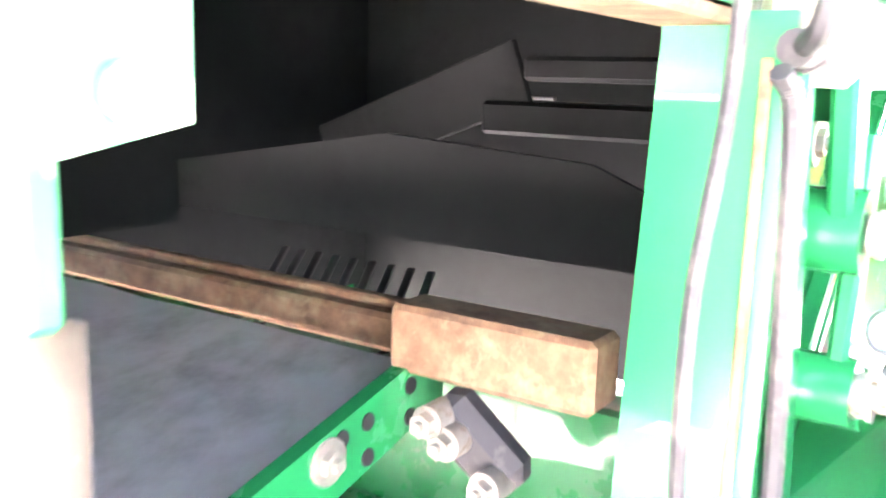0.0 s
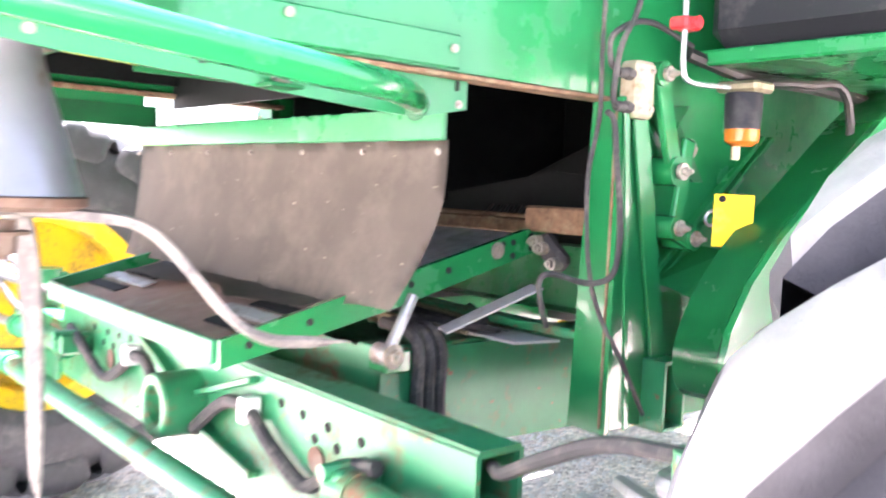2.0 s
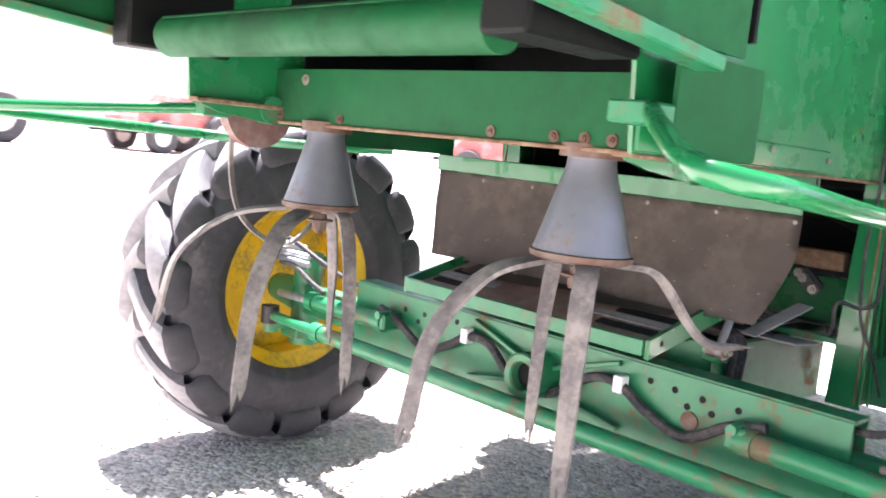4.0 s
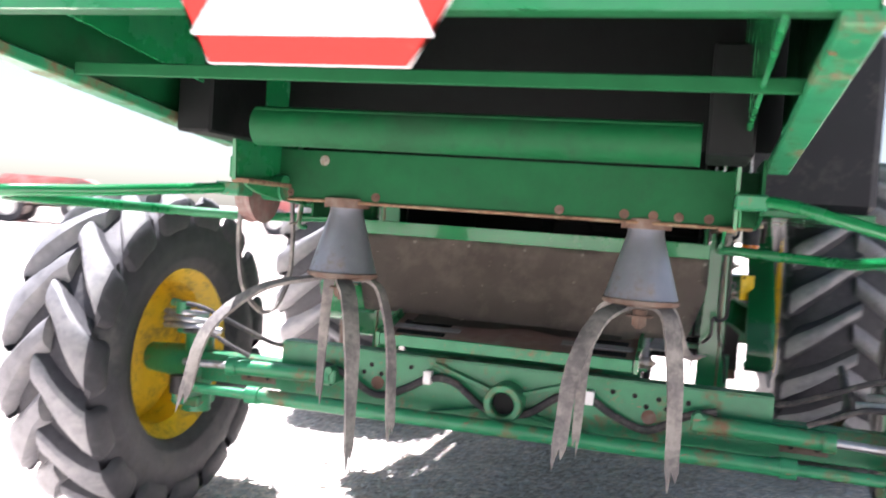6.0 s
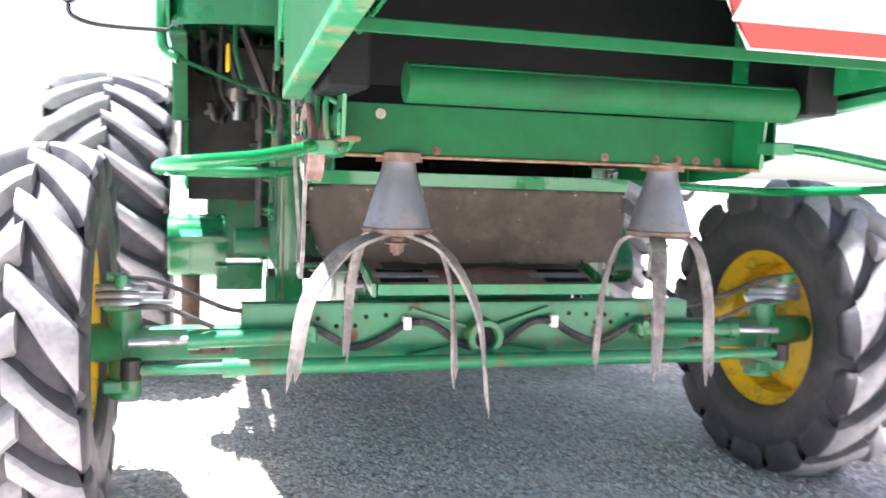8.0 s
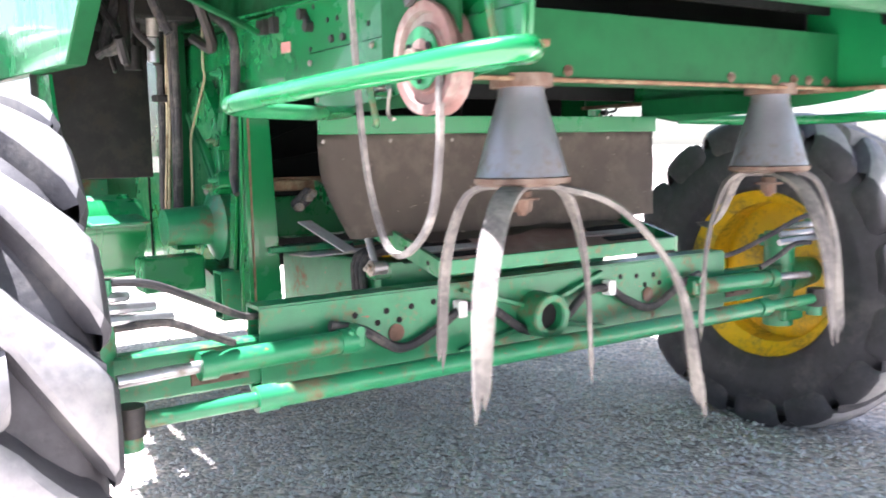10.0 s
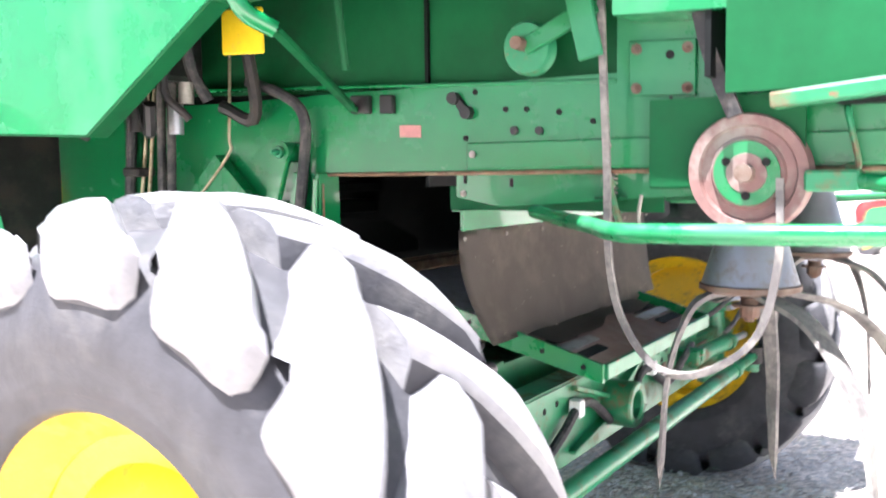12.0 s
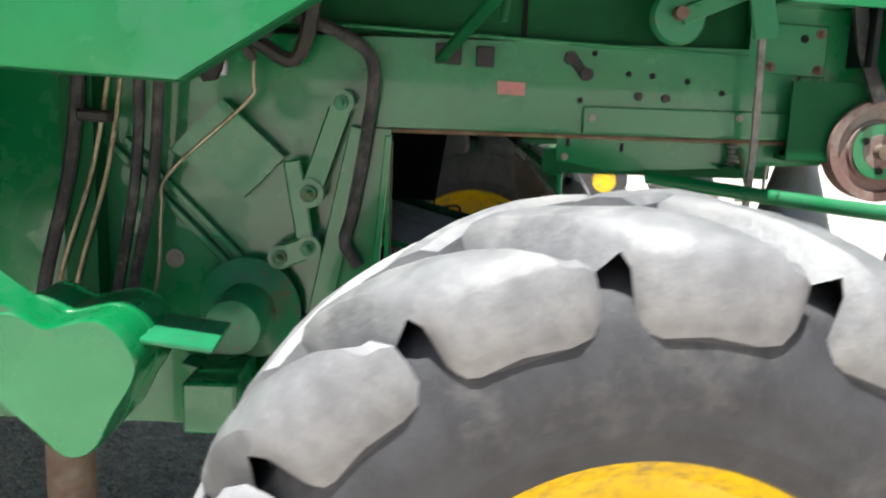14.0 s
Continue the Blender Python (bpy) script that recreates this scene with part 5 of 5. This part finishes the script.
for k, (y0, y1, r, m, nm) in enumerate(((0.887, 1.005, 0.0042, BRASS, "brass"), (0.868, 0.975, 0.0042, BRASS, "brass"), (0.845, 0.905, 0.010, RUBBER, "black"), (0.812, 0.88, 0.010, RUBBER, "black"), (0.94, 1.03, 0.012, RUBBER, "black"))):
    bm = B()
    tube(bm, [(-0.67, y0 - 0.02, 1.48), (-0.67, y0, 1.32), (-0.665, (y0 + y1) / 2 - 0.015, 1.09), (-0.66, y1 - 0.01, 0.90), (-0.655, y1 + 0.015, 0.78)], r, 10)
    part("brass_pipe" if m is BRASS else "hydraulic_hose", bm, m, combine, "upright dull brass pipe" if m is BRASS else "thick black hydraulic hose")
bm = B()
box(bm, (-0.7, 0.894, 1.156), (-0.65, 0.946, 1.175), 0.004)
part("pipe_clamp", bm, DARK_STEEL, combine)
bm = B()
tube(bm, [(-0.63, 0.626, 1.358), (-0.635, 0.523, 1.328), (-0.635, 0.472, 1.282), (-0.635, 0.48, 1.167), (-0.635, 0.503, 1.03), (-0.635, 0.515, 0.977), (-0.635, 0.491, 0.938)], 0.011, 10)
part("hydraulic_hose", bm, RUBBER, combine, "black corrugated hose clipped to the post")
bm = B()
tube(bm, [(-0.64, 0.665, 1.435), (-0.645, 0.669, 1.252), (-0.64, 0.681, 1.206), (-0.635, 0.815, 1.076), (-0.635, 0.831, 1.015), (-0.635, 0.839, 0.9), (-0.64, 0.863, 0.793)], 0.0034, 6)
part("thin_pipe", bm, BRASS, combine, "thin bent metal pipe")
# engine bay clutter behind the shield
rs = random.Random(11)
bm = B()
box(bm, (-0.8, 0.76, 1.358), (-0.62, 1.195, 1.496), 0.01)
bay = part("engine_bay_block", bm, DARK_STEEL, combine, "grimy dark machinery under the shield")
for k in range(16):
    bm = B()
    y0, z0, x0 = rs.uniform(0.62, 1.15), rs.uniform(1.25, 1.42), rs.uniform(-0.86, -0.66)
    tube(bm, [(x0, y0, z0), (x0 + rs.uniform(-0.04, 0.04), y0 + rs.uniform(-0.1, 0.1), z0 + rs.uniform(-0.05, 0.1)), (x0 + rs.uniform(-0.1, 0.05), y0 + rs.uniform(-0.15, 0.15), 1.53)], rs.uniform(0.006, 0.015), 8)
    part("bay_hose", bm, rs.choice((RUBBER, DARK_STEEL, RUBBER, STEEL)), bay)
for k in range(6):
    bm = B()
    y0, z0, x0 = rs.uniform(0.65, 1.0), rs.uniform(1.24, 1.34), rs.uniform(-0.82, -0.68)
    cyl(bm, (x0, y0, z0), (x0, y0, z0 + rs.uniform(0.04, 0.09)), rs.uniform(0.014, 0.028), 12)
    part("bay_fitting", bm, rs.choice((ZINC, DARK_STEEL, STEEL)), bay)


def drive_shield(sx):
    """A heart-shaped belt shield low at the front of the machine."""
    bm = B()
    rim_line = [(0.888, 0.893), (0.858, 0.900), (0.823, 0.909), (0.799, 0.904), (0.776, 0.885), (0.760, 0.849), (0.770, 0.815), (0.795, 0.773), (0.818, 0.726), (0.839, 0.707), (0.859, 0.703), (0.879, 0.712), (0.910, 0.741), (0.95, 0.775), (0.985, 0.81), (0.992, 0.84), (0.978, 0.875), (0.945, 0.910), (0.915, 0.905)]
    n = len(rim_line)
    out = []
    for k in range(n):
        a, b, c, d = (Vector(rim_line[(k + m) % n]) for m in (-1, 0, 1, 2))
        for t in (0.0, 0.33, 0.67):
            out.append(0.5 * (2 * b + (c - a) * t + (2 * a - 5 * b + 4 * c - d) * t * t + (3 * b - a - 3 * c + d) * t ** 3))
    mid = sum(out, Vector((0, 0))) / len(out)
    rings = []
    for x, f in ((0.78, 1.0), (0.885, 1.0), (0.886, 0.985), (0.90, 0.985), (0.901, 1.0), (0.962, 1.0), (0.970, 0.99), (0.975, 0.965)):
        rings.append([bm.verts.new((sx * x, *(mid + (p - mid) * f))) for p in out])
    for p, q in zip(rings, rings[1:]):
        for k in range(len(out)):
            m = (k + 1) % len(out)
            bm.faces.new((p[k], p[m], q[m], q[k]))
    bm.faces.new(rings[0])
    bm.faces.new(rings[-1])
    ob = part("belt_shield", bm, GREEN, combine, "rounded bright green belt shield", smooth=40)
    bm = B()
    obox(bm, (sx * 0.88, 1.0, 0.892), (sx * 0.86, 0.672, 0.862), 0.14, 0.008, (0, -0.03, 0.977))
    part("shield_top", bm, GREEN_WORN, ob, "green top plate with chipped edge")
    return ob


drive_shield(-1)
bm = B()
lathe(bm, [(0.0, 0.0), (0.085, 0.0), (0.09, -0.03), (0.05, -0.05), (0.045, -0.16), (0.0, -0.16)], (-0.6, 0.681, 0.847), "x", 24)
part("drive_housing", bm, GREEN_WORN, combine, "rusty green drive housing")
bm = B()
plate(bm, [(0.72, 0.66), (0.58, 0.67), (0.58, 0.70), (0.80, 0.74)], "x", -0.62, 0.05)
part("sill_bar", bm, GREEN_WORN, combine)
bm = B()
cyl(bm, (-0.90, 0.89, 0.50), (-0.90, 0.89, 0.70), 0.035, 20)
part("shaft_stub", bm, RUST, combine, "dark rusty shaft stub under the shield")
bm = B()
plate(bm, [(1.00, 0.93), (1.12, 1.23), (1.36, 1.23), (1.36, 0.93)], "x", -0.92, 0.01)
obox(bm, (-0.94, 1.195, 1.091), (-0.94, 0.878, 0.87), 0.02, 0.06, (1, -0.03, 0.212))
part("front_shield", bm, GREEN, combine, "angled green front shield")

SITE["now"] = None

# ---------------------------------------------------------------- right side: valve, cables, filter, tank
val = empty("hydraulic_valve", (0.645, 0.475, 1.205), "cream hydraulic valve block with black cables plugged in", "valve")
bm = B()
box(bm, (-0.03, -0.026, -0.045), (0.008, 0.022, 0.045), 0.006)
part("valve_block", bm, CREAM, val, "cream cast valve block")
for k in range(4):
    bm = B()
    bolt(bm, (0.008, -0.016 + 0.028 * (k % 2), -0.03 + 0.06 * (k // 2)), (1, 0, 0), 0.003, 0.003)
    part("screw", bm, ZINC, val)
for dz in (0.022, -0.03):
    bm = B()
    cyl(bm, (-0.005, -0.06, dz), (-0.005, -0.024, dz), 0.008, 12)
    cyl(bm, (-0.005, -0.04, dz), (-0.005, -0.024, dz), 0.010, 6)
    part("cable_plug", bm, RUBBER, val, "black cable plug")


def ribbed(r):
    return lambda t, i: r * (1.0 + 0.10 * (i % 2))


bm = B()
tube(bm, [(0.625, 0.40, 1.55), (0.622, 0.398, 1.28), (0.62, 0.402, 1.16), (0.615, 0.388, 1.06), (0.615, 0.40, 0.93), (0.62, 0.425, 0.85), (0.645, 0.46, 0.77), (0.655, 0.51, 0.68)], 0.0038, 8)
tagged(part("hanging_cable", bm, RUBBER, None, "grey cable hanging down across the side opening"), category="cable")
for k, pts in enumerate(([(0.645, 0.41, 1.227), (0.65, 0.385, 1.24), (0.65, 0.39, 1.28), (0.65, 0.47, 1.31), (0.645, 0.60, 1.29)],
                         [(0.645, 0.41, 1.175), (0.655, 0.39, 1.185), (0.66, 0.388, 1.23), (0.66, 0.40, 1.27), (0.655, 0.44, 1.33), (0.65, 0.48, 1.45)],
                         [(0.64, 0.395, 1.165), (0.643, 0.41, 1.15), (0.644, 0.42, 1.09), (0.644, 0.435, 1.01), (0.644, 0.438, 0.96), (0.64, 0.428, 0.91), (0.615, 0.40, 0.897), (0.60, 0.335, 0.912), (0.595, 0.312, 0.90), (0.592, 0.325, 0.855), (0.57, 0.36, 0.825)])):
    bm = B()
    tube(bm, pts, ribbed(0.0046), 8, 14)
    bm.transform(Matrix.Translation((-0.645, -0.475, -1.205)))
    part("conduit", bm, RUBBER, val, "black corrugated cable conduit")

fil = empty("fuel_filter", (0.71, 0.66, 1.175), "fuel filter with black canister and amber bowl", "filter")
bm = B()
lathe(bm, [(0.0, 0.040), (0.029, 0.040), (0.031, 0.033), (0.029, -0.02), (0.0, -0.02)], (0, 0, 0), "z", 28)
part("canister", bm, TANK, fil, "glossy black canister")
bm = B()
lathe(bm, [(0.0, -0.02), (0.029, -0.02), (0.028, -0.04), (0.016, -0.048), (0.0, -0.048)], (0, 0, 0), "z", 24)
part("bowl", bm, AMBER, fil, "amber plastic bowl")
bm = B()
box(bm, (-0.038, -0.03, 0.040), (0.038, 0.03, 0.058), 0.005)
part("filter_head", bm, BRASS, fil, "tarnished filter head")
bm = B()
cyl(bm, (-0.01, 0, -0.045), (-0.01, 0, -0.07), 0.008, 8)
part("drain_tap", bm, BRASS, fil, "brass drain tap")
bm = B()
tube(bm, [(0.685, 0.515, 1.50), (0.685, 0.518, 1.32), (0.685, 0.52, 1.245), (0.687, 0.54, 1.222), (0.70, 0.63, 1.222)], 0.0045, 8)
pip = tagged(part("fuel_pipe", bm, STEEL, None, "thin steel fuel pipe with a red tap"), category="pipe")
bm = B()
box(bm, (0.668, 0.497, 1.30), (0.702, 0.54, 1.32), 0.004)
cyl(bm, (0.685, 0.518, 1.31), (0.712, 0.518, 1.31), 0.010, 10)
part("red_tap", bm, RED, pip, "red plastic tap handle")
bm = B()
box(bm, (0.665, 0.60, 1.287), (1.10, 2.2, 1.90), 0.025)
tagged(part("fuel_tank", bm, TANK, combine, "glossy black fuel tank"))
bm = B()
box(bm, (0.64, 0.61, 1.258), (1.10, 2.2, 1.284), 0.004)
part("tank_sill", bm, GREEN, combine, "green sill below the tank")
bm = B()
tube(bm, [(0.65, 0.58, 1.275), (0.68, 0.70, 1.25), (0.72, 0.85, 1.245), (0.72, 1.1, 1.24)], 0.012, 8)
tube(bm, [(0.68, 0.68, 1.235), (0.75, 0.78, 1.24), (0.77, 0.9, 1.22), (0.76, 0.95, 0.95)], 0.008, 8)
part("tank_hose", bm, DARK_STEEL, combine)
bm = B()
box(bm, (0.0, -0.033, -0.044), (0.003, 0.033, 0.044), 0.001)
lab = part("yellow_plate", bm, YELLOW_LABEL, None, "plain yellow hanging plate")
lab.matrix_basis = pose(0.71, 0.65, 1.003, 0, 0, -45)
tagged(lab, category="plate")
bm = B()
hole(bm, (0.0032, -0.02, 0.036), (1, 0, 0), 0.006)
part("plate_slot", bm, HOLE, lab)
bm = B()
tube(bm, [(0.66 + 0.012 * math.cos(a), 0.665 + 0.012 * math.sin(a) * 0.3, 1.005 + 0.013 * math.sin(a)) for a in [k * 0.7 for k in range(10)]] + [(0.66, 0.675, 0.975), (0.69, 0.68, 0.955), (0.75, 0.66, 0.945)], 0.003, 6, 2)
tagged(part("wire_ring", bm, STEEL, None, "bent wire ring hooked to the side sheet"), category="wire")
# folded chute on the right side sheet
bm = B()
rear = [bm.verts.new(p) for p in ((0.612, 0.580, 0.892), (0.665, 0.592, 0.876), (0.715, 0.640, 0.840), (0.715, 0.650, 0.69))]
fore = [bm.verts.new(p) for p in ((0.612, 0.700, 0.955), (0.672, 0.705, 0.948), (0.722, 0.740, 0.925), (0.722, 0.80, 0.72))]
for k in range(3):
    bm.faces.new((rear[k], rear[k + 1], fore[k + 1], fore[k]))
bmesh.ops.solidify(bm, geom=bm.faces[:], thickness=0.006)
part("folded_guard", bm, GREEN, combine, "folded green guard below the side sheet", smooth=0)
# dark plate added where the guard's hollow merely lies in shade
bm = B()
plate(bm, [(0.612, 0.875), (0.66, 0.86), (0.70, 0.83), (0.70, 0.70), (0.612, 0.70)], "y", 0.70, 0.006)
part("guard_back", bm, DARK_STEEL, combine, "dark plate for the shaded hollow of the guard")
bm = B()
box(bm, (0.63, 0.72, 0.66), (0.70, 0.78, 0.80), 0.006)
part("guard_inner", bm, RUST, combine, "rusty bracket inside the guard")
# large curved shield in front of the right steering tyre
bm = B()
curve = [(1.10, 1.26), (0.97, 1.20), (0.76, 1.06), (0.64, 0.98), (0.56, 0.91), (0.51, 0.84), (0.495, 0.79), (0.51, 0.74), (0.56, 0.72), (0.64, 0.74), (0.80, 0.82), (1.1, 1.0), (1.3, 1.26)]
plate(bm, [(y, z) for y, z in curve], "x", 0.80, 0.012)
bs = part("belt_shield", bm, GREEN, combine, "curved green belt shield beside the tyre")
bm = B()
line = [p.yz for p in glide([(0, *q) for q in curve[:10]], 4)]
near, far_ = [bm.verts.new((0.794, *p)) for p in line], [bm.verts.new((0.715, *p)) for p in line]
for k in range(len(line) - 1):
    bm.faces.new((near[k], near[k + 1], far_[k + 1], far_[k]))
bmesh.ops.solidify(bm, geom=bm.faces[:], thickness=0.005)
part("shield_rim", bm, GREEN, bs, "broad curved green shield rim", smooth=50)
# cables on the gravel side, from the axle forward
for k in range(2):
    bm = B()
    tube(bm, [(0.80, 0.08, 0.64 - 0.04 * k), (0.88, 0.16, 0.60 - 0.02 * k), (0.98, 0.35, 0.60 + 0.02 * k), (1.05, 0.55, 0.64), (1.08, 0.9, 0.72)], 0.014, 8)
    part("hydraulic_hose", bm, RUBBER, combine, "thick black hose running forward from the axle")
# lower body between the wheels
bm = B()
box(bm, (-0.86, 2.3, 0.62), (0.86, 2.65, 0.98), 0.02)
part("drive_axle_housing", bm, GREEN_WORN, combine, "green drive axle housing")
bm = B()
box(bm, (-0.58, 1.80, 0.62), (0.58, 2.30, 2.0), 0.01)
box(bm, (-1.0, 1.9, 1.62), (1.10, 3.4, 2.6), 0.05)
part("grain_tank", bm, GREEN_SHADED, combine, "green grain tank body")
bm = B()
plate(bm, [(-HX, -0.42), (HX, -0.42), (HX, 2.0), (-HX, 2.0)], "z", 1.97, 0.01)
part("body_roof", bm, GREEN, combine)
bm = B()
plate(bm, [(-HX, HY), (HX, HY), (HX, -0.42), (-HX, -0.42)], "z", 2.2, 0.008)
part("hood_roof", bm, GREEN, combine)
# box and arm seen ahead of the left steering wheel
bm = B()
box(bm, (-0.84, 0.74, 0.67), (-0.66, 0.84, 0.77), 0.006)
part("gear_case", bm, GREEN, combine)


# ---------------------------------------------------------------- far side of the yard
def implement(at, turn, colour, size, label):
    """A parked farm machine far off: body, hitch frame, wheels."""
    e = empty("farm_machine", at, label, "farm machine", "machines parked across the yard")
    e.rotation_euler = (0, 0, radians(turn))
    L, W, H = size
    bm = B()
    plate(bm, [(-L / 2, 0.7), (L / 2, 0.7), (L / 2, H * 0.8), (L * 0.3, H), (-L * 0.35, H), (-L / 2, H * 0.6)], "y", 0, W)
    part("body", bm, colour, e)
    bm = B()
    box(bm, (-L * 0.75, -0.1, 0.6), (L * 0.6, 0.1, 0.75), 0.01)
    part("drawbar", bm, DARK_STEEL, e)
    for k, (x0, r) in enumerate(((-L * 0.3, 0.55), (L * 0.3, 0.75))):
        for s in SIDES:
            bm = B()
            lathe(bm, [(r * 0.55, -0.15), (r * 0.95, -0.18), (r, -0.12), (r, 0.12), (r * 0.95, 0.18), (r * 0.55, 0.15)], (x0, s * (W / 2 + 0.2), r), "y", 28, True)
            wheel = part("wheel", bm, TYRE, e)
            bm = B()
            cyl(bm, (x0, s * (W / 2 + 0.12), r), (x0, s * (W / 2 + 0.3), r), r * 0.56, 20)
            part("rim", bm, WHITE, wheel)
    return e


for at, turn, col, size, lab_ in (((-27, 6, 0), 80, HAZY_RED, (2.6, 1.6, 1.5), "red farm machine parked far across the yard"),
                                  ((-27, 12.5, 0), 100, HAZY_RED, (4.2, 1.8, 1.9), "red implement parked far off"),
                                  ((-15, 32, 0), 10, HAZY_RED, (5.2, 2.2, 2.0), "haze-pale red farm machine far across the yard"),
                                  ((-22, 24, 0), 30, HAZY_RED, (4.0, 2.0, 1.7), "red machine parked in the distance"),
                                  ((13.5, 31, 0), 0, HAZY_RED, (3.6, 2.0, 1.6), "red farm machine beyond the tyre"),
                                  ((18.5, 33, 0), 10, HAZY_RED, (4.0, 2.0, 1.9), "pale red machine parked far off"),
                                  ((13.6, 8.6, 0), 30, DARK_STEEL, (2.2, 1.1, 1.1), "dark utility vehicle parked beyond the tyre")):
    implement(at, turn, col, size, lab_)


def mower(at, turn, colour, label):
    """A small garden tractor: hood, seat, wheel guards, four wheels."""
    e = empty("garden_tractor", at, label, "garden tractor", "garden tractors on the lawn")
    e.rotation_euler = (0, 0, radians(turn))
    bm = B()
    plate(bm, [(0.05, 0.30), (0.75, 0.30), (0.78, 0.55), (0.70, 0.66), (0.10, 0.74), (0.02, 0.6)], "y", 0, 0.42)
    bmesh.ops.bevel(bm, geom=bm.edges[:], offset=0.03, segments=2, affect="EDGES")
    part("hood", bm, colour, e)
    bm = B()
    box(bm, (-0.75, -0.42, 0.40), (-0.15, 0.42, 0.52), 0.04)
    part("wheel_guard", bm, colour, e)
    bm = B()
    box(bm, (-0.52, -0.2, 0.52), (-0.16, 0.2, 0.6), 0.03)
    obox(bm, (-0.50, 0, 0.58), (-0.58, 0, 0.88), 0.06, 0.38, (0, 1, 0), 0.02)
    part("seat", bm, DARK_STEEL, e)
    bm = B()
    tube(bm, [(0.05, 0.17 * math.cos(a), 0.85 + 0.17 * math.sin(a)) for a in [k * 2 * math.pi / 12 for k in range(13)]], 0.014, 6, 2)
    part("steering_wheel", bm, DARK_STEEL, e)
    for x0, r, w in ((0.55, 0.20, 0.14), (-0.45, 0.28, 0.22)):
        for s in SIDES:
            bm = B()
            lathe(bm, [(r * 0.5, -w / 2), (r * 0.9, -w / 2), (r, -w * 0.35), (r, w * 0.35), (r * 0.9, w / 2), (r * 0.5, w / 2)], (x0, s * 0.36, r), "y", 24, True)
            wheel = part("wheel", bm, TYRE, e)
            bm = B()
            cyl(bm, (x0, s * 0.36 - w * 0.42, r), (x0, s * 0.36 + w * 0.42, r), r * 0.52, 18)
            part("rim", bm, YELLOW if colour is GREEN else WHITE, wheel)
    return e


mower((7.9, -0.95, 0.012), 95, GREEN, "small green garden tractor on the grass")
mower((8.5, -1.95, 0.012), 80, RED, "small red garden tractor on the grass")
mower((11.2, 0.1, 0.012), 60, GREEN, "small green garden tractor parked on the gravel")
mower((13.6, 0.5, 0.012), 95, RED, "small red garden tractor beyond the green one")
mower((13.2, -1.0, 0.012), 80, RED, "small red garden tractor at the lawn edge")
# lawn beyond the yard
bm = B()
rs = random.Random(5)
for cx, cy, w, h in ((13, -2, 14, 15),):
    vs = [bm.verts.new((cx + w / 2 * math.cos(a) * rs.uniform(0.9, 1.1), cy + h / 2 * math.sin(a) * rs.uniform(0.9, 1.1), 0.026)) for a in [2 * math.pi * k / 30 for k in range(30)]]
    bm.faces.new(vs)
tagged(part("lawn", bm, GRASS), "strip of short sunlit grass beyond the gravel", "grass", kind="structure")
